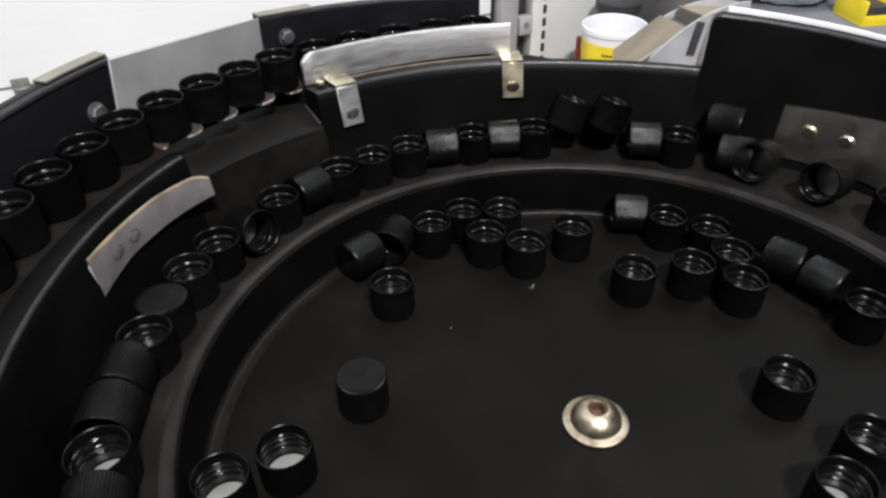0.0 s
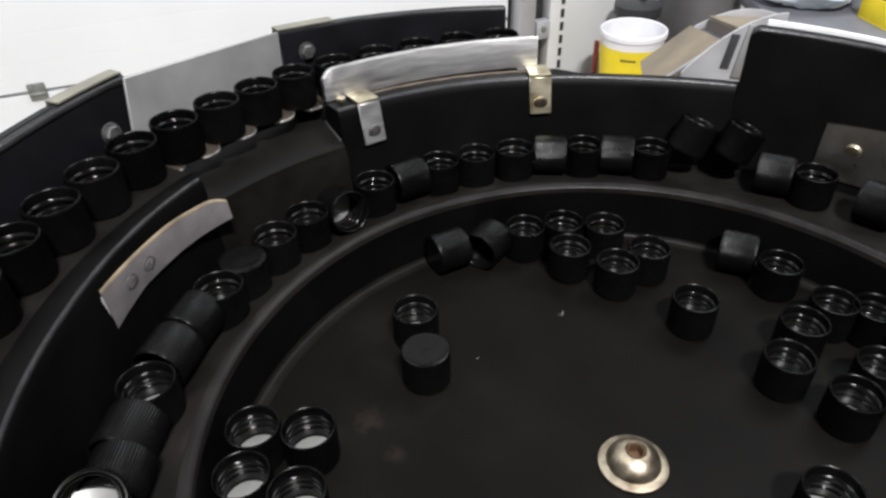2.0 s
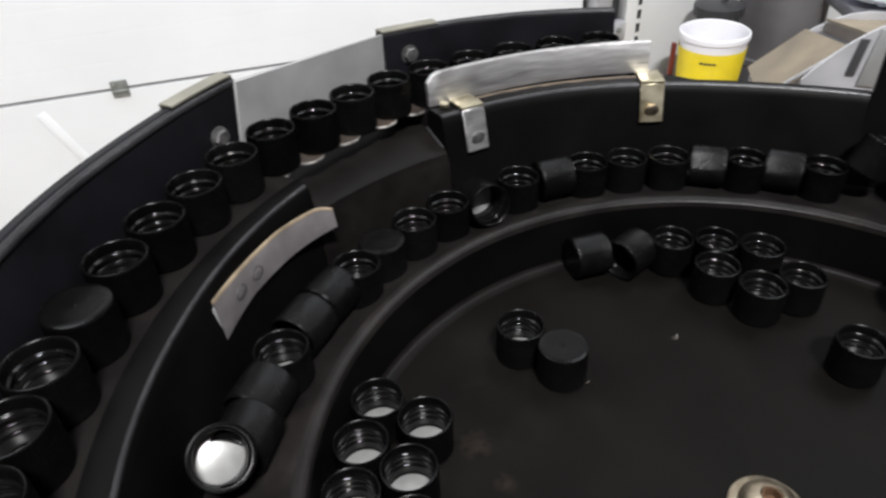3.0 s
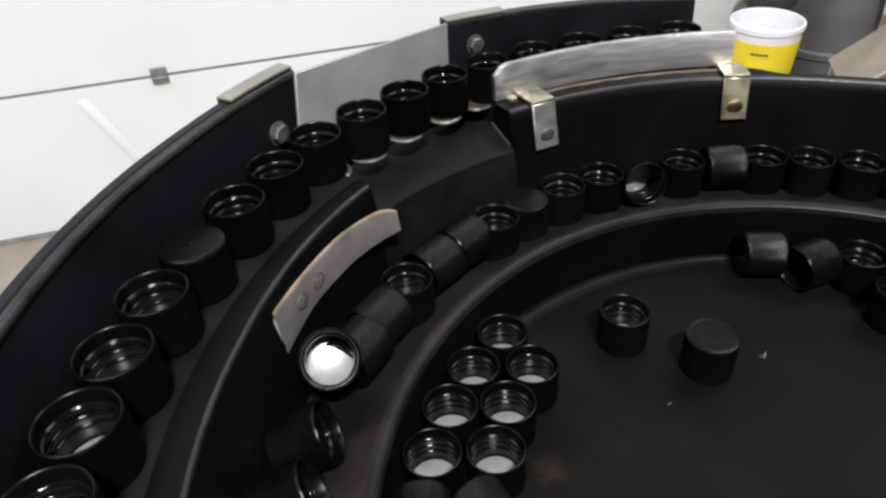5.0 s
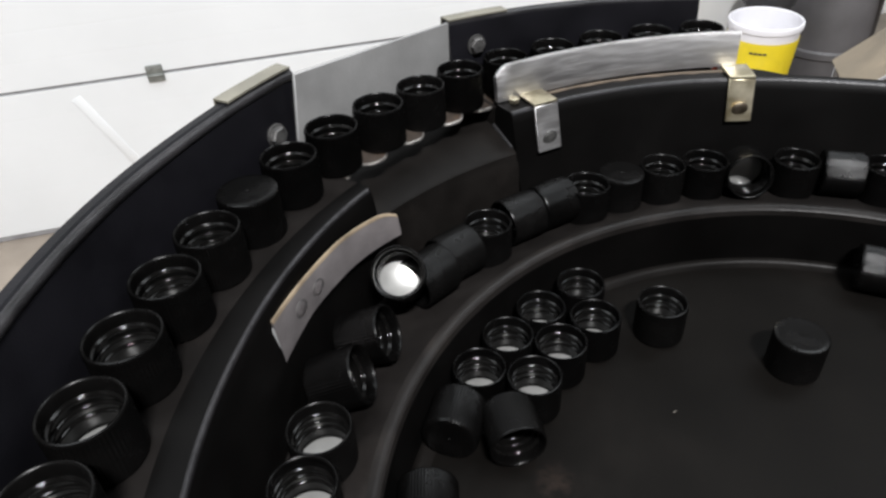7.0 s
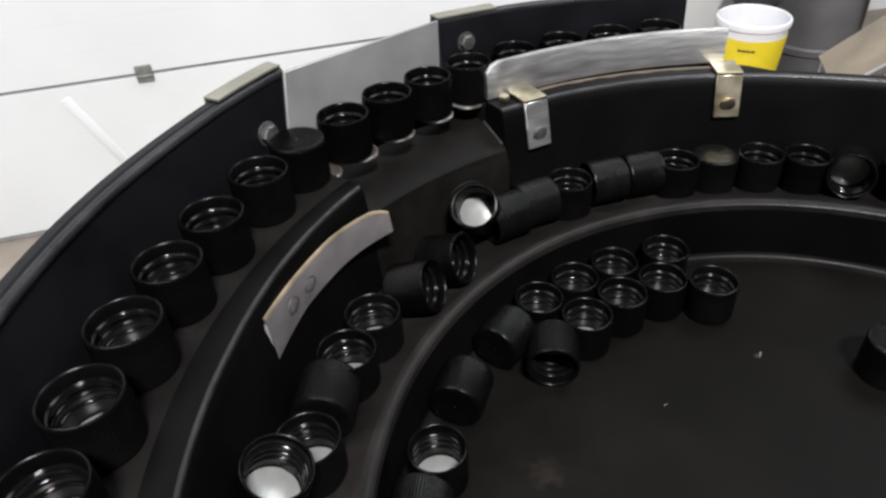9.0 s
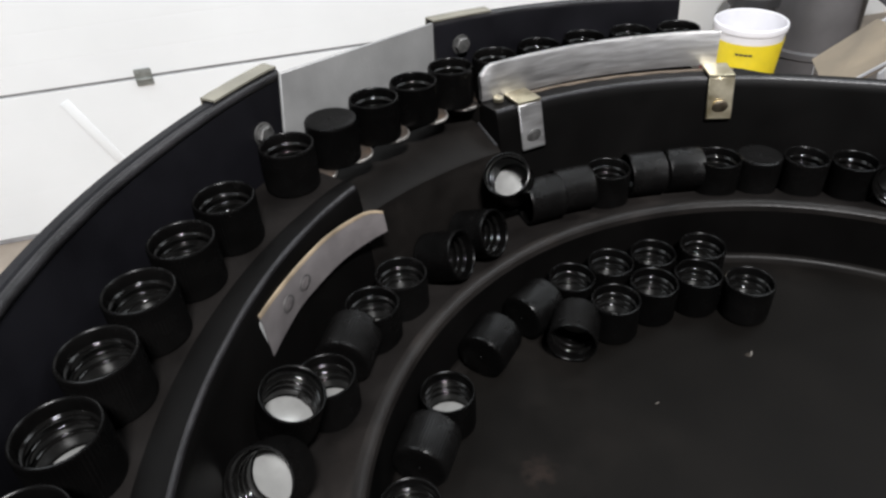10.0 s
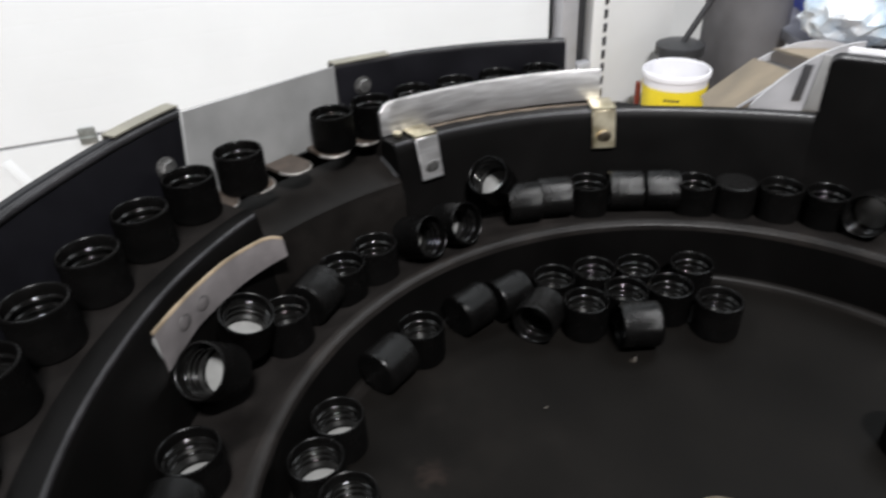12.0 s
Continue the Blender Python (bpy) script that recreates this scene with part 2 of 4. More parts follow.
def bulge(th):
    s = min(1, max(0, (th - 5) / 45))
    return 0.020 * s * s * (3 - 2 * s)


def outer_top(th):
    return lerp_rows([(-69, 0.1405), (-62, 0.140), (-40, 0.131), (-4, 0.122)], th)


def high_top(th):
    """Height of the high wall, with a rounded corner where it begins."""
    top, s = lerp_rows([(24, 0.126), (46, 0.121), (160, 0.121)], th), (th - 24.6) * 0.0044
    return top - (0.006 - math.sqrt(max(0.0, 0.006 ** 2 - (0.006 - max(s, 0.0)) ** 2)) if s < 0.006 else 0)


def bead(name, centre, radius, t0, t1, n, material=None):
    """A slim round bead along a corner, coloured paler to paint the edge highlight. centre(th) gives (r, z)."""
    def prof(th):
        r, z = centre(th)
        return [(r + radius * math.cos(a), z + radius * math.sin(a)) for a in (math.tau * i / 12 for i in range(12))]
    return part(name, sweep(prof, t0, t1, n), material or BEAD, bowl, "glossy edge bead with painted highlight", smooth=60)


def build_bowl():
    part("bowl_floor", lathe(DISC, 120), FLOORBLACK, bowl)
    for name, prof, material in (("floor_edge", step_edge, EDGEBLACK), ("riser", riser, BLACK), ("track_lip", lip, LIPBLACK), ("lower_track", run, DUSTY)):
        part(name, sweep(prof, 0, 360, 180), material, bowl)

    def low_wall(top_z):
        """The wall outside the lower track where the upper track starts at its top."""
        def prof(th):
            c = lerp_rows([(-88, -0.0036), (-64, 0.0)], th)
            return [(0.2380 + c, 0.0315), (0.2384 + c, 0.0365), (0.2390 + c, 0.044), (0.2406 + c, 0.070), (0.2425 + c, top_z - 0.008), (0.2432 + c, top_z - 0.0035), (0.2447 + c, top_z - 0.0008),
                    (0.247 + c, top_z), (0.252, top_z), (0.252, 0.0315)]
        return prof
    part("track_wall", sweep(low_wall(TRACK2), -200, -62.4, 90), BLACK, bowl)

    def cut(th):
        """Lowered run where badly lying caps drop off: its floor leans inward."""
        s = (th + 62.4) / 24.0
        zi, zo = 0.0768 - 0.0052 * s, 0.0800 - 0.002 * s
        return [(0.2375, 0.0315), (0.2380, 0.0365), (0.2386, 0.044), (0.2401, 0.064), (0.2415, zi - 0.006), (0.2425, zi - 0.002), (0.2450, zi), (0.262, zo), (0.2825, zo),
                (0.2825, 0.0315)]
    part("drop_off_floor", sweep(cut, -62.4, -38.6, 24), DROPDUST, bowl)

    def mid_wall(th):
        s = (th + 38.6) / 63.0
        top = 0.0925 - 0.004 * s
        b, n = bulge(th), lerp_rows([(-2.5, 0), (1, -0.0085)], th)
        return [(0.2335 + b, 0.0315), (0.2345 + b, 0.0365), (0.2365 + b, 0.044), (0.2425 + b, 0.072), (0.2455 + b, top - 0.006), (0.2468 + b, top - 0.0018), (0.2490 + b, top),
                (0.2620 + b + n, top), (0.2635 + b + n, top - 0.003), (0.2635 + b + n, 0.0315)]
    part("bracket_wall", sweep(mid_wall, -38.6, 24.6, 60), BLACK, bowl)

    def high_wall(th):
        b = bulge(th)
        top = high_top(th)
        return [(0.2335 + b, 0.0315), (0.2345 + b, 0.0365), (0.2365 + b, 0.044), (0.2425 + b, 0.072), (0.2500 + b, top - 0.007), (0.2512 + b, top - 0.002), (0.2535 + b, top),
                (0.2585 + b, top), (0.2605 + b, top - 0.003), (0.2605 + b, 0.0315)]
    part("high_wall", sweep(high_wall, 24.6, 26.0, 14), BLACK, bowl)
    part("high_wall", sweep(high_wall, 26.0, 160, 90), BLACK, bowl)

    def trim(th):
        b, z = bulge(th), high_top(th)
        lift = lerp_rows([(26, 0.0022), (44, 0.0014), (70, 0.0)], th)
        return [(0.2610 + b, z - 0.012), (0.2610 + b, z + lift), (0.2640 + b, z + lift), (0.2640 + b, z - 0.012)]
    part("edge_strip", sweep(trim, 26.4, 70, 40), STRIPWHITE, bowl, "white plastic strip behind the wall top")

    def upper_run(inner):
        def prof(th):
            d, dz = drift(th)
            z = TRACK2 + dz
            return [(inner, z), (0.2835 + d, z), (0.2835 + d, z - 0.02), (inner, z - 0.02)]
        return prof
    part("upper_track", sweep(upper_run(0.2519), -200, -62.4, 90), DUSTY, bowl)
    part("upper_track", sweep(upper_run(0.2640), -38.6, -8.0, 30), DUSTY, bowl)

    def outer(th):
        d, dz = drift(th)
        top = outer_top(th)
        return [(0.2822 + d, 0.066), (0.2824 + d, TRACK2 + dz + 0.002), (0.2850 + d, top - 0.006), (0.2858 + d, top - 0.002), (0.2880 + d, top), (0.2915 + d, top), (0.2938 + d, top - 0.003),
                (0.2930 + d, 0.066)]
    part("outer_wall", sweep(outer, -200, -61.0, 90), OUTERBLACK, bowl)
    part("outer_wall", sweep(outer, -40.3, -8.6, 30), OUTERBLACK, bowl)

    def outer_low(th):
        d, dz = drift(th)
        return [(0.2830 + d, 0.066), (0.2832 + d, 0.0845), (0.2920 + d, 0.0845), (0.2930 + d, 0.066)]
    part("outer_wall", sweep(outer_low, -61.0, -40.3, 20), BLACK, bowl)


build_bowl()
bead("track_edge", lambda th: (0.2455 + lerp_rows([(-88, -0.0036), (-64, 0.0)], th), TRACK2 - 0.0022), 0.0017, -200, -62.6, 90)
bead("wall_rim", lambda th: (0.2868 + drift(th)[0], outer_top(th) - 0.0030), 0.0024, -200, -61.2, 90)
bead("wall_rim", lambda th: (0.2880 + drift(th)[0], outer_top(th) - 0.0019), 0.0021, -40.2, -8.8, 24)
bead("wall_rim", lambda th: (0.2492 + bulge(th), 0.0925 - 0.004 * (th + 38.6) / 63.0 - 0.0020), 0.0022, -38.4, 24.4, 50)
bead("wall_rim", lambda th: (0.2534 + bulge(th), high_top(th) - 0.0022), 0.0023, 26.0, 100, 60)
bead("wall_rim", lambda th: (0.2534 + bulge(th), high_top(th) - 0.0022), 0.0023, 24.65, 26.0, 14)


# ---------------------------------------------------------------- fittings of the bowl
def screw_head(name, m, r, h, material, parent=None, slot=True, hexed=False, label=""):
    """Pan-head screw standing on the local xy plane, with a driven slot or socket."""
    if hexed:
        bm = lathe([(0, 0), (r, 0), (r, h * 0.8), (r * 0.85, h), (0, h)], 6)
    else:
        bm = lathe([(0, 0), (r, 0), (r, h * 0.35), (r * 0.86, h * 0.78), (r * 0.5, h), (0, h)], 20)
    if slot:
        bm = join(bm, box(r * 1.3, r * 0.22, h * 0.1, pose(0, 0, h * 1.0, 0, 0, 35)))
    bm.transform(m)
    return part(name, bm, material, parent, label)


def strip(place, n, thick, height_of):
    """An upright bent strip: place(s) gives (r, th, z) of its foot, height_of(s) its height, s from 0 to 1."""
    bm = bmesh.new()
    rows = []
    for i in range(n + 1):
        s = i / n
        r, th, z, lean = place(s)
        h = height_of(s)
        c = 0.0012
        ring = [(r, z), (r + lean, z + h - c), (r + lean + c * 0.5, z + h), (r + lean + thick - c * 0.5, z + h), (r + lean + thick, z + h - c), (r + thick, z)]
        rows.append([bm.verts.new(polar(a, th, b)) for a, b in ring])
    for a, b in zip(rows, rows[1:]):
        for j in range(6):
            k = (j + 1) % 6
            bm.faces.new((a[j], a[k], b[k], b[j]))
    bm.faces.new(rows[0])
    bm.faces.new(list(reversed(rows[-1])))
    return bm


BOLTGREY = mat("dull_grey_bolt", (0.12, 0.118, 0.115), 0.5, 0.7, var=0.4, scale=250, bump=0.4, fine=900)
WALLPLATE = mat("tarnished_cover_plate", (0.30, 0.28, 0.26), 0.30, 1.0, var=0.25, scale=45, bump=0.15, fine=600, dirt=0.5, dirt_col=(0.14, 0.12, 0.10))
# worn tan, made lighter to paint the highlight on the guide's top edge
TANEDGE = mat("lit_tan_edge", (0.34, 0.27, 0.19), 0.45, 0.5, var=0.3, scale=90)
TONGUE = mat("worn_steel_tongue", (0.075, 0.06, 0.05), 0.5, 0.6, var=0.25, scale=140, bump=0.1, dirt=0.6, dirt_col=(0.14, 0.075, 0.035))
LIPSTEEL = mat("rubbed_lip_steel", (0.38, 0.36, 0.34), 0.38, 0.9, var=0.6, scale=160, dirt=0.8, dirt_col=(0.04, 0.035, 0.03))
DULL = mat("dull_folded_sheet", (0.19, 0.18, 0.145), 0.55, 0.3, var=0.2, scale=60)
RUST = mat("rusty_socket", (0.10, 0.055, 0.03), 0.55, 0.5, var=0.3, scale=200)


def build_fittings():
    # centre bolt
    dome = [(0, 0.0005), (0.0128, 0.0005), (0.0130, 0.0018), (0.0124, 0.0042), (0.0108, 0.0070), (0.0084, 0.0092), (0.0060, 0.0103), (0.0050, 0.0105), (0.0046, 0.0100), (0.0046, 0.0055), (0, 0.0052)]
    bolt = tagged(new("bowl_bolt"), "tarnished domed flange bolt with a hex socket in the bowl floor", "bolt")
    part("bolt_head", lathe(dome, 40), BRONZE, bolt)
    part("washer", lathe([(0, 0), (0.0158, 0), (0.0164, 0.0006), (0.0162, 0.0013), (0.0128, 0.0026), (0, 0.0026)], 40), BRONZE, bolt, "flat brassy washer")
    bolt.location = (0, 0, 0.0003)
    part("socket", lathe([(0, 0.0053), (0.0045, 0.0053), (0.0045, 0.0102), (0.0040, 0.0102), (0.0036, 0.0058), (0, 0.0056)], 6), RUST, bolt, "rusty brown hex socket")

    # bent guide on the lower track's wall
    g = tagged(new("deflector_guide"), "bent aluminium deflector strip with slotted screws above the lower track", "guide plate")
    def rise(s):
        return 0.0042 * min(1.0, s / 0.3)

    def strip_height(s):
        return 0.0205 - rise(s) - 0.0026 * max(0, (s - 0.6) / 0.4) - 0.0040 * max(0, (s - 0.88) / 0.12) ** 2

    def place(s):
        th = -83.2 + 21.4 * s
        bend = max(0, (s - 0.62) / 0.38) ** 2
        return (0.2372 - 0.0075 * bend, th, 0.0640 - 0.001 * s + 0.003 * bend + rise(s), 0.0012)
    part("strip", strip(place, 28, 0.0020, strip_height), GUIDEALU, g)
    def edge(s):
        r, th, z, lean = place(s)
        return (r + lean + 0.0001, th, z + strip_height(s) - 0.0002, 0.0)
    part("strip_edge", strip(edge, 28, 0.0018, lambda s: 0.0014), TANEDGE, g, "worn tan top edge with painted highlight")
    fl = strip(lambda s: (0.2374 + 0.0040 * s, -83.3 - 1.6 * s, 0.0640 - 0.0005 * s, 0.001), 3, 0.0017, lambda s: 0.0190 - 0.003 * s)
    part("end_tab", fl, PLATEALU, g, "lighter bent end tab")
    for th in (-78.5, -75.1):
        m = frame_at(0.2376, th, 0.0752) @ pose(0, 0.0003, 0, 90, 0, 0)
        ring = lathe([(0, 0), (0.0042, 0), (0.0042, 0.0003), (0, 0.0003)], 24)
        ring.transform(m)
        part("washer", ring, BOLTGREY, g, "dark ring round the screw")
        screw_head("screw", m, 0.0035, 0.0007, GUIDEALU, g)

    # long rail beside the upper track
    g = tagged(new("rail_guide"), "long polished aluminium guide rail standing on the bowl wall", "guide rail")
    def place(s):
        th = -38.4 + 33.2 * s
        out = 0.0085 * max(0, (0.12 - s) / 0.12) ** 2
        return (0.2600 + out * 0.2 + 0.0025 * s, th, 0.0932 - 0.0012 * s, 0.0012)
    part("rail", strip(place, 40, 0.0030, lambda s: 0.0205 - 0.006 * max(0, (0.05 - s) / 0.05) ** 2), ALU, g)
    # brown glue line on the wall's top
    def glue(th):
        z = 0.0926 - 0.004 * (th + 38.6) / 63.0
        w = 0.2572 + 0.0005 * math.sin(th * 1.3) + 0.0003 * math.sin(th * 5.3)
        return [(w, z - 0.001), (w + 0.0004, z + 0.0003), (0.2597, z + 0.0005), (0.2597, z - 0.001)]
    part("residue", sweep(glue, -35, -3, 40), GLUE, g, "brown adhesive residue on the wall top")

    # clamps
    for name_th, metal, lab in ((-33.7, ALU, "aluminium angle bracket screwed to the bowl wall"), (-5.4, BRASS, "yellow passivated angle bracket screwed to the bowl wall")):
        br = tagged(new("angle_bracket"), lab, "bracket", group="rail brackets")
        top = 0.0925 - 0.004 * (name_th + 38.6) / 63.0
        leg = [(-0.0075, 0.2398, 0.0675), (0.0075, 0.2398, 0.0675), (0.0075, 0.2462, top + 0.001), (-0.0075, 0.2462, top + 0.001)]
        bm = bmesh.new()
        f0 = frame_at(0, name_th, 0)
        low = [f0 @ Vector(p) for p in leg]
        back = [f0 @ Vector((x, y - 0.0018, z + 0.0002)) for x, y, z in leg]
        va, vb = [bm.verts.new(p) for p in low], [bm.verts.new(p) for p in back]
        bm.faces.new(va)
        bm.faces.new(list(reversed(vb)))
        for i in range(4):
            j = (i + 1) % 4
            bm.faces.new((va[i], va[j], vb[j], vb[i]))
        bmesh.ops.bevel(bm, geom=list(bm.edges), offset=0.0004, segments=1, affect="EDGES")
        part("leg", bm, metal, br)
        foot = box(0.015, 0.0185, 0.0018, f0 @ pose(0, 0.2445 + 0.00925, top + 0.0019), 0.0005)
        part("foot", foot, BRASS, br, "brass-coloured foot over the wall top")
        m = f0 @ pose(0, 0.2398, 0.0752) @ pose(0, -0.0002, 0, 99, 0, 0)
        screw_head("screw", m, 0.0046, 0.0012, BOLTGREY if metal is ALU else BRONZE, br)

    m = frame_at(0.2575, -36.6, 0.0930)
    ob = tagged(new("rail_screw"), "small brass hex screw at the rail's end", "screw")
    screw_head("head", m, 0.0032, 0.0026, BRASS, ob, slot=False, hexed=True)
    # pale bead painting the highlight where the drop-off meets the bracket wall
    a, b = polar(0.2640, -38.75, 0.0792), polar(0.2455, -38.75, 0.0722)
    bm = lathe([(0, 0), (0.0009, 0), (0.0009, (b - a).length), (0, (b - a).length)], 8)
    bm.transform(Matrix.Translation(a) @ (b - a).to_track_quat("Z", "Y").to_matrix().to_4x4())
    part("drop_edge", bm, BEAD, bowl, "pale corner bead with painted highlight")

    # sheet across the gap of the outer wall
    pl = tagged(new("gap_plate"), "grey sheet-metal plate bridging the gap of the outer wall", "metal plate")
    d0, d1 = drift(-61.5)[0], drift(-40.8)[0]
    a0, a1 = polar(0.2805 + d0, -63.3, 0.0905), polar(0.2825 + d1, -40.8, 0.0885)
    b0, b1 = polar(0.2842, -62.0, 0.1402), polar(0.2965, -40.2, 0.1310)
    nrm = (a1 - a0).cross(b0 - a0).normalized() * -0.0018
    bm = bmesh.new()
    quad = [a0, a1, b1, b0]
    va, vb = [bm.verts.new(p) for p in quad], [bm.verts.new(p + nrm) for p in quad]
    bm.faces.new(va)
    bm.faces.new(list(reversed(vb)))
    for i in range(4):
        j = (i + 1) % 4
        bm.faces.new((va[i], va[j], vb[j], vb[i]))
    bmesh.ops.bevel(bm, geom=list(bm.edges), offset=0.0004, segments=1, affect="EDGES")
    part("sheet", bm, PLATEALU, pl)
    for t0, t1 in ((-69.5, -61.2), (-40.2, -32.6)):
        def cap_over(th):
            top = outer_top(th) + 0.0004
            d = drift(th)[0]
            return [(0.2862 + d, top), (0.2862 + d, top + 0.0009), (0.2945 + d, top + 0.0009), (0.2952 + d, top - 0.010), (0.2942 + d, top - 0.010), (0.2938 + d, top)]
        part("wall_clip", sweep(cap_over, t0, t1, 10), DULL, pl, "dull folded clip over the wall top")

    # narrow ledge that carries upright caps over the drop-off
    for th in (-62.4, -57.2, -51.4, -44.8, -39.4):
        lg = tagged(new("ledge_tongue"), "small worn steel tongue carrying caps over the drop-off", "ledge", group="ledge tongues")
        z = TRACK2 + drift(th)[1] - 0.0003
        c = row_radius(th)
        bm = bmesh.new()
        loop = [(-0.0095, 0.0125), (0.0095, 0.0125)] + [(0.0095 * math.cos(q), -0.0015 + 0.0105 * math.sin(q)) for q in (-math.pi * i / 14 for i in range(15))]
        m = frame_at(c, th, z)
        va, vb = [bm.verts.new(m @ Vector((x, y, 0))) for x, y in loop], [bm.verts.new(m @ Vector((x, y, -0.0018))) for x, y in loop]
        bm.faces.new(va)
        bm.faces.new(list(reversed(vb)))
        for i in range(len(va)):
            k = (i + 1) % len(va)
            bm.faces.new((va[i], va[k], vb[k], vb[i]))
        part("tongue", bm, TONGUE, lg)
        rim = bmesh.new()
        rows = []
        for x, y in loop[2:]:
            o = Vector((x, y + 0.0015, 0)).normalized()
            rows.append([rim.verts.new(m @ (Vector((x, y, -0.0009)) + o * 0.0009 * math.cos(q) + Vector((0, 0, 0.0009 * math.sin(q))))) for q in (math.tau * i / 8 for i in range(8))])
        for a, b in zip(rows, rows[1:]):
            for i in range(8):
                rim.faces.new((a[i], a[(i + 1) % 8], b[(i + 1) % 8], b[i]))
        rim.faces.new(rows[0])
        rim.faces.new(list(reversed(rows[-1])))
        part("tongue_rim", rim, LIPSTEEL, lg, "shiny rubbed rim")

    # bolts in the outer wall
    for th, z in ((-65.1, 0.1155), (-37.0, 0.1155)):
        m = frame_at(0.2838 + drift(th)[0], th, z) @ pose(0, 0, 0, 90, 0, 0)
        ob = tagged(new("wall_bolt"), "dull steel hex bolt through the outer wall", "bolt", group="wall bolts")
        screw_head("head", m, 0.0048, 0.0036, BOLTGREY, ob, slot=False, hexed=True)
        bm = lathe([(0, 0), (0.0058, 0), (0.0058, 0.001), (0, 0.001)], 20)
        bm.transform(m)
        part("washer", bm, BOLTGREY, ob)

    # plate on the high wall
    rp = tagged(new("wall_plate"), "steel cover plate with two screws on the high wall", "metal plate")
    def face(th, z):
        return 0.2425 + bulge(th) + (z - 0.072) * (0.0075 / 0.045 if z > 0.072 else 0.006 / 0.028)
    bm = bmesh.new()
    rows = []
    for i in range(13):
        th = 37.6 + 21 * i / 12
        zl, zh = 0.040, 0.0735 + 0.008 * i / 12
        rows.append([bm.verts.new(polar(face(th, z) - d, th, z)) for z, d in ((zl, 0.0016), (zh, 0.0016), (zh, -0.0002), (zl, -0.0002))])
    for a, b in zip(rows, rows[1:]):
        for j in range(4):
            bm.faces.new((a[j], a[(j + 1) % 4], b[(j + 1) % 4], b[j]))
    bm.faces.new(rows[0])
    bm.faces.new(list(reversed(rows[-1])))
    part("plate", bm, WALLPLATE, rp)
    for th, me, lab in ((42.0, BRASS, "brass cross-head screw"), (47.2, STEEL, "zinc cross-head screw")):
        m = frame_at(face(th, 0.0605) - 0.0016, th, 0.0605) @ pose(0, 0, 0, 100, 0, 0)
        s = screw_head("screw", m, 0.0050, 0.0026, me, rp, label=lab)


build_fittings()


def build_drive():
    """Vibrator drive under the bowl, on its stand."""
    dv = tagged(new("feeder_drive"), "grey cylindrical vibrator drive on a steel pedestal", "feeder drive")
    blue = mat("drive_grey_paint", (0.16, 0.17, 0.18), 0.5, var=0.15, scale=20, bump=0.1)
    bm = lathe([(0, 0), (0.15, 0), (0.155, 0.01), (0.155, 0.14), (0.148, 0.15), (0, 0.15)], 60)
    bm.transform(Matrix.Translation((0, 0, -0.1625)))
    part("drive_housing", bm, blue, dv)
    bm = lathe([(0, 0), (0.20, 0), (0.20, 0.03), (0.06, 0.035), (0.055, 0.477), (0.17, 0.482), (0.17, 0.517), (0, 0.517)], 48)
    bm.transform(Matrix.Translation((0, 0, GROUND + 0.0002)))
    part("pedestal", bm, blue, dv)


build_drive()


# ---------------------------------------------------------------- caps
CAP_R, CAP_H = 0.01293, 0.022
SHELL = [(0.0, -0.01125), (0.0006, -0.01125), (0.0009, -0.0109), (0.0040, -0.0109), (0.0105, -0.0109), (0.0122, -0.0110), (0.0132, -0.0106), (0.01365, -0.0098), (0.01375, -0.0090), (0.01375, 0.0096), (0.01365, 0.0102), (0.0133, 0.0109), (0.0129, 0.0110),
         (0.0125, 0.0108), (0.0122, 0.0102), (0.0120, 0.0060)]
THREAD = [(0.0120, 0.0062)] + [(0.0118 - 0.0010 * math.sin(math.pi * i / 8), z + 0.0010 * math.cos(math.pi * i / 8)) for z in (0.0047, 0.0009, -0.0029) for i in range(9)] + [(0.0119, -0.0060), (0.0117, -0.0092), (0.0, -0.0093)]


def slim(profile):
    """The profile at the caps' true width."""
    return [(r * CAP_R / 0.01375, z) for r, z in profile]


def build_cap():
    shell = part("bottle_cap", lathe(slim(SHELL), 240, knurl=(8, 9, 0.0004)), CAPBLACK, smooth=38)
    part("thread", lathe(slim(THREAD), 40), CAPIN, shell, "glossy black screw thread", smooth=75)
    part("liner", lathe(slim([(0, -0.0092), (0.0110, -0.0092), (0.0113, -0.0087), (0.0104, -0.0083), (0.0, -0.0084)]), 40), LINER, shell, "pale sealing liner")
    return shell


CAP = build_cap()
RIDES = []      # (cap, pose at a time)


def axis_pose(p, a):
    return Matrix.Translation(p) @ Vector((0, 0, 1)).rotation_difference(a.normalized()).to_matrix().to_4x4()


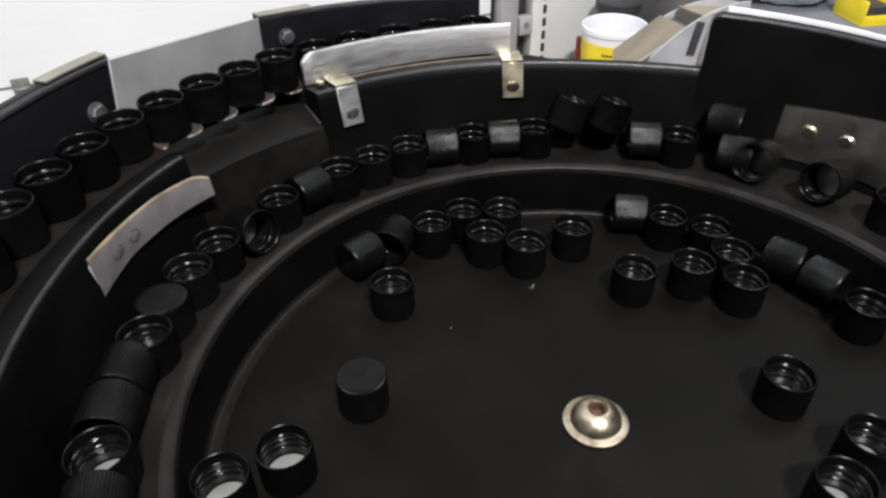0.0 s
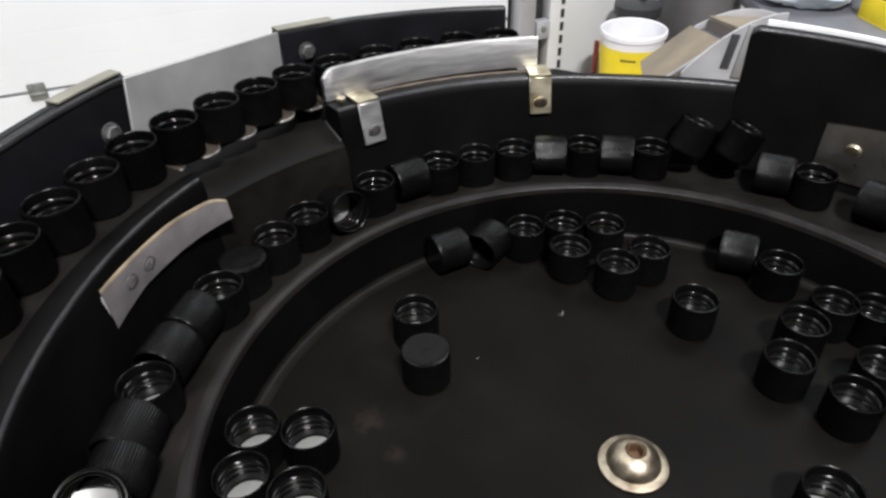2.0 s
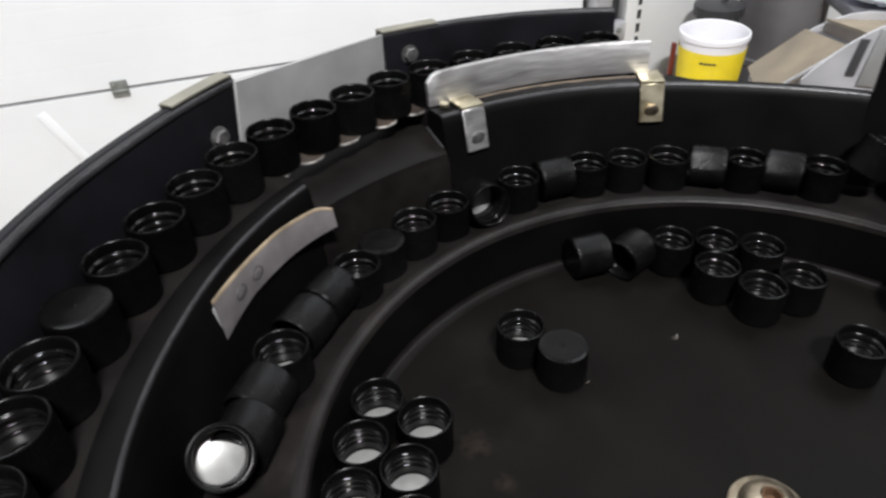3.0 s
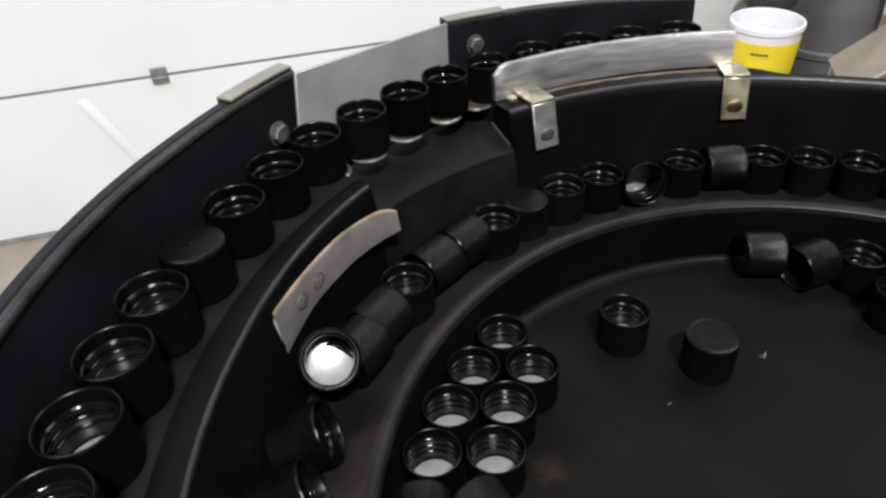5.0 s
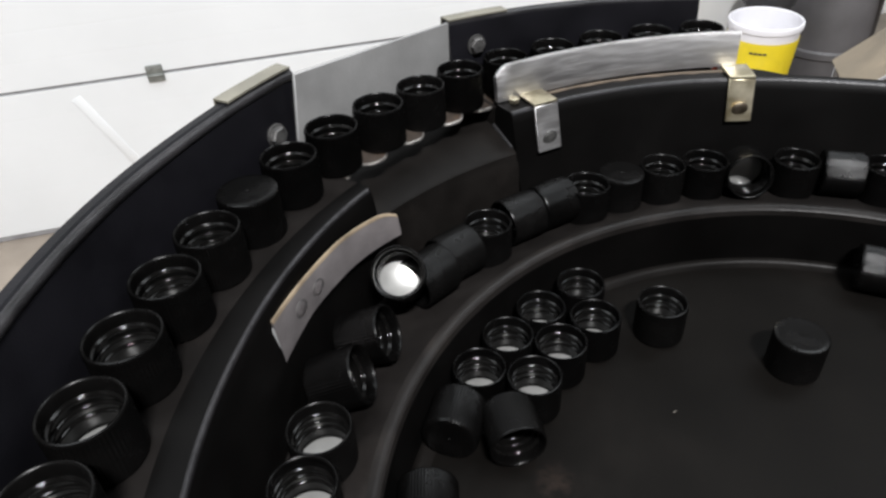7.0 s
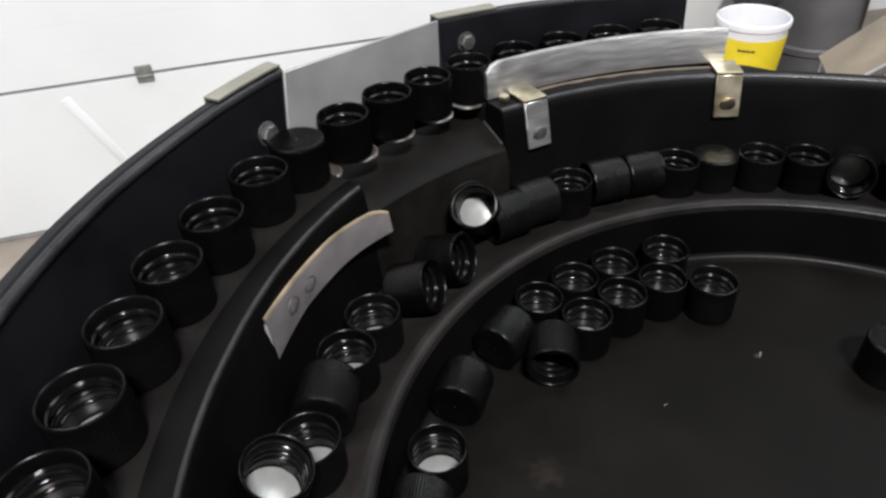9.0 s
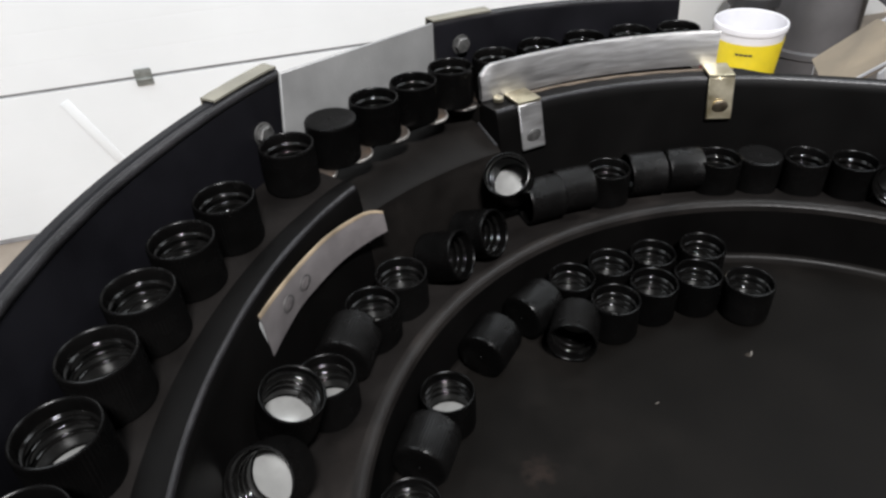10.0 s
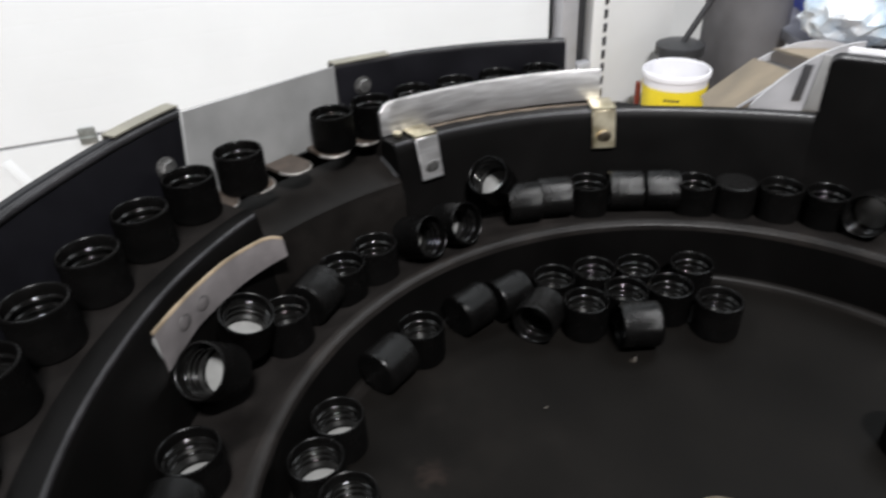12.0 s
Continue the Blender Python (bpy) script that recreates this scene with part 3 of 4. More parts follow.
def cap_pose(kind, r, th, base, spin=0.0):
    """Pose of a cap that stands, lies or leans on a track of height base."""
    a = radians(th)
    er, et, up = Vector((math.sin(a), math.cos(a), 0)), Vector((math.cos(a), -math.sin(a), 0)), Vector((0, 0, 1))
    flat = CAP_R + 0.0001
    if kind == "up":
        p, ax = polar(r, th, base + CAP_H / 2), up
    elif kind == "closed":
        return Matrix.Translation(polar(r, th, base + CAP_H / 2)) @ pose(0, 0, 0, 180, 0, -th)
    elif kind == "lie":
        w = 0.16 * math.sin(spin * 1.7)
        p, ax = polar(r, th, base + flat), (et + er * w) * (1 if math.sin(spin * 0.9) > 0 else -1)
    elif kind == "lieo":
        p, ax = polar(r, th, base + flat), -et - 0.7 * er
    elif kind == "side":
        p, ax = polar(r, th, base + 0.0148), -er * 0.72 + et * 0.20 + up * 0.28
    elif kind == "tilt":
        p, ax = polar(r, th, base + 0.0145), -er * 0.9 - et * 0.10 + up * 0.22
    elif kind == "face":
        p, ax = polar(r + 0.002, th, base + 0.0235), -er * 0.40 - et * 0.62 + up * 0.75
    elif kind == "peer":
        p, ax = polar(r + 0.003, th, base + 0.0245), er * 0.10 - et * 0.68 + up * 0.62
    elif kind == "climb":
        p, ax = polar(r + 0.0045, th, base + 0.0285), -er * 0.35 - et * 0.50 + up * 0.62
    elif kind == "lean":
        p, ax = polar(r, th, base + 0.0275), er * 0.28 + et * 0.35 + up
    elif kind == "high":
        p, ax = polar(r, th, base + 0.0255), -er * 0.35 - et * 0.1 + up
    return axis_pose(p, ax) @ pose(0, 0, 0, 0, 0, spin - th if kind == "up" else spin)


WORDS = {"up": "black ribbed screw cap standing open end up", "closed": "black ribbed screw cap standing closed end up", "lie": "black ribbed screw cap lying sideways",
         "lieo": "black screw cap lying with open mouth showing", "side": "black screw cap tipped with thread showing",
         "tilt": "glossy black screw cap tipped over", "face": "black screw cap leaning, pale liner showing", "peer": "black screw cap tipped up, pale liner showing", "high": "black ribbed screw cap leaning on the wall", "lean": "black ribbed screw cap leaning against its neighbour"}
WHERE = {"lower": " on lower track", "upper": " on upper track", "floor": " on bowl floor"}


def cap(kind, where, path):
    ob = copy_thing(CAP, Matrix())
    tagged(ob, WORDS[kind] + WHERE[where], "bottle cap", group="caps " + {"lower": "on the lower track", "upper": "on the upper track", "floor": "on the bowl floor"}[where])
    RIDES.append((ob, path))
    return ob


LOOSE = []      # caps on the bowl floor: cap, how it lies, (radius, degrees) at a time, spin
LOWER_RUN = [(0, 0), (1.5, 11.6), (3.5, 27.2), (5.5, 42.8), (6, 46.9), (8.5, 68.3), (9.5, 76.6), (10, 80.3), (12, 95.4)]   # seconds, degrees along the lower track


def gone(t):
    """Degrees that the lower row has moved on by a time."""
    return lerp_rows(LOWER_RUN, t)



def lower(kind, th0, r=0.2175):
    cap(kind, "lower", lambda t: cap_pose(kind, r + 0.5 * bulge(th0 + gone(t)), th0 + gone(t), TRACK1, 37 * th0))


UPPER_RUN = [(0, -108.0), (1.5, -98.8), (2.5, -94.2), (3.5, -89.7), (5.5, -80.6), (6, -78.3), (6.5, -76.2), (8.5, -67.0), (9.5, -62.2), (10, -59.2), (10.5, -57.4), (12, -50.2)]


def upper(k):
    """Cap k places ahead of the closed one in the upper row; the row runs out past the rail and down the outfeed."""
    def path(t):
        if k > 0:
            ahead = k * lerp_rows([(0, 6.12), (3.5, 6.2), (5.5, 6.6), (6.5, 6.6), (8.5, 6.1), (9.5, 6.8), (10, 6.2), (12, 6.2)], t)
        elif k == -1:
            ahead = -lerp_rows([(8.5, 6.1), (10, 6.4), (12, 8.2)], t)
        else:
            ahead = -lerp_rows([(3.5, 11.8), (5.5, 12.3), (8.5, 12.3), (9.5, 14.6), (10, 16.4), (12, 15.3)], t) + (k + 2) * lerp_rows([(3.5, 5.7), (5.5, 5.9), (6, 5.9), (8.5, 7.0), (9.5, 6.3), (10, 6.4), (12, 7.4)], t)
        th = lerp_rows(UPPER_RUN, t) + ahead
        d, dz = drift(th)
        if th < -9:
            return cap_pose("up", row_radius(th), th, TRACK2 + dz, 29 * k)
        go = radians(th + 9) * 0.2675
        m = cap_pose("up", 0.2675 + d, -9, TRACK2 + dz, 29 * k)
        return Matrix.Translation(Vector((go * 0.35, go * 0.35, -go * 1.6))) @ m
    cap("up", "upper", path)


def loose(kind, *rows, after=9.4):
    """A cap on the bowl floor: rows of seconds, degrees and millimetres of radius. It keeps drifting round before and after."""
    def spot(t):
        th = lerp_rows([(a, b) for a, b, _ in rows], t)
        if t > rows[-1][0]:
            th += after * (t - rows[-1][0])
        if t < rows[0][0]:
            th -= 9.4 * (rows[0][0] - t)
        return lerp_rows([(a, c / 1000) for a, _, c in rows], t), th
    ob = cap(kind, "floor", None)
    RIDES.pop()
    first = rows[0][1]
    turn = math.copysign(0.5 + abs(first) % 3 * 0.9, -first) if kind == "lie" else 31 * first
    LOOSE.append((ob, kind, spot, turn))


def build_caps():
    for th in (-104.4, -73.4, -66.6, -53.0, -40.4, -33.6, -26.5, -14.0, -2.2, 24.0, -144.2, -150.8, -163.0, -187.0, -207.5, -215, 59, 66.5):
        lower("up", th)
    lower("up", -86.6, 0.2150)
    lower("closed", -80.2)
    for th in (-46.4, -19.9, -8.1, 17.9, 33.5, -92.0, -98.0, -110.4, -115.9, -156.2, -193.8, -200.5, 73.5):
        lower("lie", th, 0.2190)
    lower("tilt", -60.4, 0.2140)
    lower("tilt", 48.5, 0.2150)
    cap("face", "lower", lambda t: cap_pose("face" if t < 9.25 else "climb", 0.2210, -120.4 + gone(t), TRACK1))
    lower("peer", -176.2, 0.2200)
    for th0 in (-129.4, -136.4):
        cap("side", "lower", lambda t, th0=th0: cap_pose("side", lerp_rows([(6.5, 0.2225), (8.5, 0.2130)], t), th0 + gone(t), TRACK1, 37 * th0))
    lower("high", -168.6, 0.2240)
    lower("lean", 4.2, 0.2255)
    lower("lean", 11.4, 0.2255)
    for k in list(range(-10, 0)) + list(range(1, 18)):
        upper(k)
    loose("closed", (0, -83.2, 117), (1.5, -66.6, 114), (2.5, -54.2, 112), (3.5, -42.5, 113), (5.5, -22.2, 107), (6.5, -11.4, 105), (8.5, 13.0, 105), after=15.0)
    loose("up", (0, -49.9, 137), (1.5, -50.2, 136), (2.5, -50.2, 137), (3.5, -49.3, 140), (5.5, -35.5, 145), (6.5, -33.5, 143), (8.5, -20.4, 146), (9.5, -11.2, 143), (10.5, -2.0, 138), (12, 13.0, 136))
    loose("up", (0, -100.8, 150), (1.5, -92.0, 153), (2.5, -84.0, 154), (3.5, -76.8, 154), (5.5, -58.4, 156), (6.5, -49.2, 155), (8.5, -29.4, 159), (9.5, -20.9, 154), (10.5, -11.7, 150), (12, 2.3, 147))
    loose("up", (0, -104.0, 181), (1.5, -94.1, 179), (2.5, -83.9, 181), (3.5, -73.6, 182), (5.5, -54.4, 180), (6.5, -45.1, 177), (8.5, -25.4, 177), (9.5, -15.7, 174), (10.5, -8.3, 170), (12, 8.1, 171))
    loose("up", (1.5, -100.5, 180), (2.5, -93.5, 180), (3.5, -82.3, 182), (5.5, -63.0, 182), (6.5, -54.0, 178), (8.5, -35.3, 178), (9.5, -26.2, 176), (10.5, -16.9, 172), (12, -3.1, 167))
    loose("up", (2.5, -97.8, 154), (3.5, -87.7, 155), (5.5, -69.3, 155), (6.5, -59.4, 154), (8.5, -40.0, 155), (9.5, -30.9, 153), (10.5, -22.0, 148), (12, -8.4, 144))
    loose("up", (2.5, -99.5, 177), (3.5, -91.3, 181), (5.5, -71.9, 180), (6.5, -62.9, 179), (8.5, -43.8, 180), (9.5, -34.8, 178), (10.5, -26.1, 173), (12, -12.3, 168))
    loose("up", (5.5, -78.9, 154), (6.5, -68.6, 154), (8.5, -49.6, 154), (9.5, -40.8, 151), (10.5, -32.6, 148), (12, -19.1, 141))
    loose("up", (5.5, -80.1, 182), (6.5, -71.0, 180), (8.5, -52.2, 181), (9.5, -42.7, 177), (10.5, -34.3, 175), (12, -20.6, 167))
    loose("lie", (5.5, -87.0, 188), (6.5, -78.8, 187), (8.5, -60.3, 184), (9.5, -50.9, 183), (10.5, -42.6, 184), (12, -36.8, 174))
    loose("lieo", (5.5, -85.2, 163), (6.5, -77.7, 161), (8.5, -57.1, 158), (9.5, -48.7, 158), (10.5, -40.9, 153), (12, -26.9, 150))
    loose("lie", (8.5, -75.7, 183), (9.5, -64.0, 181), (10.5, -53.6, 180), (12, -32.1, 171))
    loose("up", (8.5, -88.2, 175), (9.5, -79.8, 175), (10.5, -68.4, 179), (12, -51.8, 176))
    loose("lie", (9.5, -85.7, 180), (10.5, -75.4, 182), (12, -58.7, 179))
    loose("up", (10.5, -87.7, 179), (12, -76.0, 177))
    loose("up", (12, -84.5, 178))
    loose("up", (12, -89.5, 161))
    loose("lie", (0, -43.5, 181), (1.5, -31.8, 180), (2.5, -24.3, 177), (3.5, -15.7, 175), (5.5, 2.9, 178), (6.5, 12.4, 181))
    loose("lieo", (0, -37.2, 180), (1.5, -25.5, 174), (2.5, -18.7, 171), (3.5, -9.4, 172), (5.5, 9.7, 169))
    loose("up", (0, -29.7, 171), (1.5, -16.5, 172), (2.5, -8.8, 172), (3.5, -0.4, 173))
    loose("up", (0, -20.3, 174), (1.5, -7.6, 173), (2.5, 0.3, 174), (3.5, 8.7, 171))
    loose("up", (0, -12.2, 168), (1.5, 1.5, 169), (2.5, 8.9, 172), (3.5, 17.5, 169))
    loose("up", (0, -18.8, 145), (1.5, -8.0, 147), (2.5, -0.2, 146), (3.5, 6.6, 147))
    loose("up", (0, -9.8, 128), (1.5, 3.7, 129), (2.5, 10.4, 132), (3.5, 15.1, 131))
    loose("up", (0, 4.0, 143), (1.5, 13.2, 148), (2.5, 16.5, 148))
    loose("lie", (0, 17.6, 179), (1.5, 28.5, 177), (2.5, 36.9, 179))
    loose("up", (0, 25.6, 169), (1.5, 36.4, 171), (2.5, 46.9, 167))
    loose("up", (0, 22.1, 105), (1.5, 25.2, 109), (2.5, 33.0, 107))
    loose("up", (0, 36.5, 127), (1.5, 55.5, 103), (2.5, 66.1, 96))
    loose("up", (0, 35.3, 169), (1.5, 55.6, 171))
    loose("up", (0, 42.0, 153), (1.5, 67.2, 138))
    loose("up", (0, 49.5, 133), (1.5, 49.7, 132), (2.5, 59.5, 126))
    loose("lie", (0, 50.6, 194), (0.4, 56.2, 182))
    loose("lie", (0, 58.9, 183), (0.4, 60.9, 181))
    loose("up", (0, 68.9, 172))
    loose("up", (0, 83.7, 96), (1.5, 106.7, 80))
    loose("up", (0, 103.2, 121))
    loose("up", (0, 118.3, 107))


build_caps()


# the closed cap of the upper row, which drops off the ledge and tumbles to the bowl floor
dropper = cap("closed", "upper", None)
RIDES.pop()
# two caps that hop from the lower track to the floor
hopper_cap = cap("tilt", "lower", None)
RIDES.pop()
flyer_cap = cap("lie", "lower", None)
RIDES.pop()
bpy.data.objects.remove(CAP.children[0])
bpy.data.objects.remove(CAP.children[0])
bpy.data.objects.remove(CAP)


# ---------------------------------------------------------------- the workshop
WHITE = mat("white_door_paint", (0.785, 0.80, 0.805), 0.45, var=0.04, scale=3, bump=0.04, fine=60, dirt=0.25, dirt_col=(0.66, 0.665, 0.66))
WALLPAINT = mat("white_wall_paint", (0.78, 0.78, 0.77), 0.7, var=0.06, scale=4, bump=0.15, fine=90, dirt=0.3, dirt_col=(0.62, 0.58, 0.54))
ROOF = mat("dark_roof_sheet", (0.10, 0.10, 0.105), 0.6, var=0.2, scale=4)
# kept pale so the unseen walls bounce light onto rail and brackets
WALLGREY = mat("bounce_wall_grey", (0.60, 0.60, 0.61), 0.7, var=0.12, scale=4, bump=0.15, fine=90, dirt=0.3, dirt_col=(0.45, 0.44, 0.42))
CONCRETE = mat("dusty_concrete", (0.26, 0.22, 0.18), 0.8, var=0.25, scale=5, bump=0.4, fine=120, dirt=0.5, dirt_col=(0.16, 0.12, 0.09))
GREY = mat("grey_plastic", (0.11, 0.105, 0.108), 0.5, var=0.25, scale=8, bump=0.1)
DARK = mat("dark_plastic", (0.03, 0.03, 0.032), 0.45, var=0.2, scale=10, bump=0.1)
TUB = mat("white_tub_plastic", (0.78, 0.77, 0.80), 0.4, var=0.05, scale=20)
YELLOW = mat("yellow_label", (0.80, 0.62, 0.02), 0.45, var=0.12, scale=18, dirt=0.3, dirt_col=(0.6, 0.5, 0.1))
TAN = mat("tan_chute_lining", (0.155, 0.125, 0.087), 0.6, var=0.25, scale=30, bump=0.2, fine=300, dirt=0.5, dirt_col=(0.13, 0.10, 0.065))
CHUTE = mat("grey_chute_metal", (0.40, 0.40, 0.415), 0.45, 0.35, var=0.12, scale=40, bump=0.1)
BLUEBAG = mat("pale_blue_bag", (0.50, 0.68, 0.85), 0.35, var=0.35, scale=14, bump=0.4, fine=60, tint=(0.8, 0.88, 0.95))
BLUE = mat("blue_plastic", (0.02, 0.06, 0.55), 0.4, var=0.25, scale=14)
BENCHTOP = mat("pale_bench_laminate", (0.17, 0.17, 0.19), 0.5, var=0.15, scale=12, dirt=0.4, dirt_col=(0.09, 0.085, 0.09))
HINGE = mat("dull_hinge_steel", (0.24, 0.25, 0.235), 0.5, 0.4, var=0.2, scale=60, bump=0.1)
GALV = mat("galvanised_rail", (0.45, 0.45, 0.47), 0.5, 0.3, var=0.1, scale=15)
# grey of the rubber bottom seal, also painting the shadow gaps between panels
SEAM = mat("seal_rubber_and_seam_shade", (0.30, 0.30, 0.31), 0.7, var=0.2, scale=20)


def room_part(name, sx, sy, sz, x, y, z, material, bevel=0.0, parent=None, label=""):
    """A box of the room, in the room frame, given by its size and centre."""
    return part(name, box(sx, sy, sz, ROOM @ pose(x, y, z), bevel), material, parent, label)


def build_room():
    g = tagged(room_part("floor", 9, 8, 0.1, 0.5, -2.5, GROUND - 0.05, CONCRETE), kind="structure", label="dusty brown-grey concrete workshop floor", category="floor")
    # roof, side and back walls are unseen, added to close the room
    tagged(room_part("ceiling", 9, 8, 0.1, 0.5, -2.5, CEIL + 0.05, ROOF), kind="structure", label="unseen dark workshop roof", category="ceiling")
    tagged(room_part("wall_north", 3.3, 0.2, CEIL - GROUND, 3.0, 0.62, (CEIL + GROUND) / 2, WALLPAINT), kind="structure", label="white painted masonry wall", category="wall")
    tagged(room_part("wall_west", 0.2, 7.5, CEIL - GROUND, -3.6, -2.7, (CEIL + GROUND) / 2, WALLGREY), kind="structure", label="unseen pale grey side wall bouncing light", category="wall")
    tagged(room_part("wall_east", 0.2, 7.5, CEIL - GROUND, 4.7, -2.7, (CEIL + GROUND) / 2, WALLGREY), kind="structure", label="unseen pale grey side wall bouncing light", category="wall")
    tagged(room_part("wall_south", 8.6, 0.2, CEIL - GROUND, 0.5, -6.4, (CEIL + GROUND) / 2, WALLGREY), kind="structure", label="unseen pale grey back wall bouncing light", category="wall")

    # sectional door, one panel over another
    door = tagged(new("sectional_door"), "white ribbed sectional garage door, closed", "door", kind="structure")
    z = GROUND + 0.012
    first = 0.347
    heights = [first, 0.5, 0.5, 0.5, 0.5, 0.5]
    for h in heights:
        bm = bmesh.new()
        rows = []
        ribs = max(1, round(h / 0.0615))
        for i in range(ribs):
            a = z + 0.003 + (h - 0.006) * i / ribs
            b = z + 0.003 + (h - 0.006) * (i + 1) / ribs
            rows += [(a + 0.001, 0.0), (b - 0.0045, 0.0), (b - 0.0025, 0.0002), (b - 0.0012, 0.0001)]
        pr = [(0.0, z + 0.003)] + [(ins, zz) for zz, ins in rows] + [(0.04, z + h - 0.003), (0.04, z + 0.003)]
        loops = []
        for x in (-3.4, 1.13):
            loops.append([bm.verts.new(ROOM @ Vector((x, y, q))) for y, q in pr[1:]])
        k = len(loops[0])
        for j in range(k):
            bm.faces.new((loops[0][j], loops[0][(j + 1) % k], loops[1][(j + 1) % k], loops[1][j]))
        bm.faces.new(loops[0])
        bm.faces.new(list(reversed(loops[1])))
        part("door_panel", bm, WHITE, door, smooth=0)
        z += h
    room_part("bottom_seal", 4.53, 0.03, 0.014, -1.135, 0.02, GROUND + 0.007, SEAM, 0.002, door, "grey rubber bottom seal")
    # grey strips paint the shadow in the gaps between panels
    for i, zz in enumerate((GROUND + 0.012 + first, GROUND + 0.512 + first)):
        room_part("seam", 4.53, 0.02, 0.0055, -1.135, 0.015, zz, SEAM, 0, door, "grey strip painting the seam's shade between panels")
    # hinge on the lowest seam
    for x in (0.0, -1.6):
        zz = -0.321
        h = part("door_hinge", box(0.036, 0.003, 0.034, ROOM @ pose(x, -0.0016, zz)), HINGE, door, "small grey steel hinge")
        room_part("leaf", 0.034, 0.004, 0.020, x, -0.003, zz + 0.010, HINGE, 0.001, h)
        room_part("leaf", 0.034, 0.004, 0.010, x, -0.003, zz - 0.012, HINGE, 0.001, h)
        room_part("knuckle", 0.036, 0.008, 0.007, x, -0.006, zz - 0.003, HINGE, 0.003, h)
        for dx in (-0.010, 0.010):
            screw_head("screw", ROOM @ pose(x + dx, -0.005, zz + 0.011, 90, 0, 0), 0.003, 0.0018, HINGE, h)
    # diagonal scuff: a lifted strap on the bottom panel
    s = tagged(new("door_brace"), "thin white painted diagonal brace on the lowest panel", "brace")
    part("bar", box(0.022, 0.002, 0.25, ROOM @ pose(-0.125, -0.001, GROUND + 0.215, 0, -24, 0), 0.0009), WHITE, s)

    # door frame and guide rails
    fr = tagged(new("door_frame"), "white painted door jamb with steel guide rail", "door frame", kind="structure")
    H = CEIL - GROUND
    mid = (CEIL + GROUND) / 2
    room_part("rail", 0.045, 0.06, H, 1.165, -0.02, mid, GALV, 0.003, fr, "galvanised vertical guide rail")
    # dark strip stands in for the shade in the gap beside the rail
    room_part("gap", 0.05, 0.03, H, 1.213, 0.02, mid, DARK, 0, fr, "dark strip for the shaded gap")
    room_part("angle", 0.05, 0.05, H, 1.263, -0.01, mid, WALLPAINT, 0.002, fr, "perforated steel angle")
    for i in range(40):
        room_part("slot", 0.010, 0.002, 0.022, 1.275, -0.0365, GROUND + 0.05 + 0.035 * i, DARK, 0, fr)
    room_part("jamb", 0.22, 0.5, H, 1.40, 0.25, mid, WALLPAINT, 0.006, fr)
    room_part("track_bracket", 0.040, 0.030, 0.048, 1.214, -0.032, -0.350, GALV, 0.003, fr, "small steel bracket holding the rail")
    screw_head("bracket_bolt", ROOM @ pose(1.214, -0.0465, -0.345, 90, 0, 0), 0.008, 0.006, HINGE, fr, slot=False, hexed=True)


build_room()


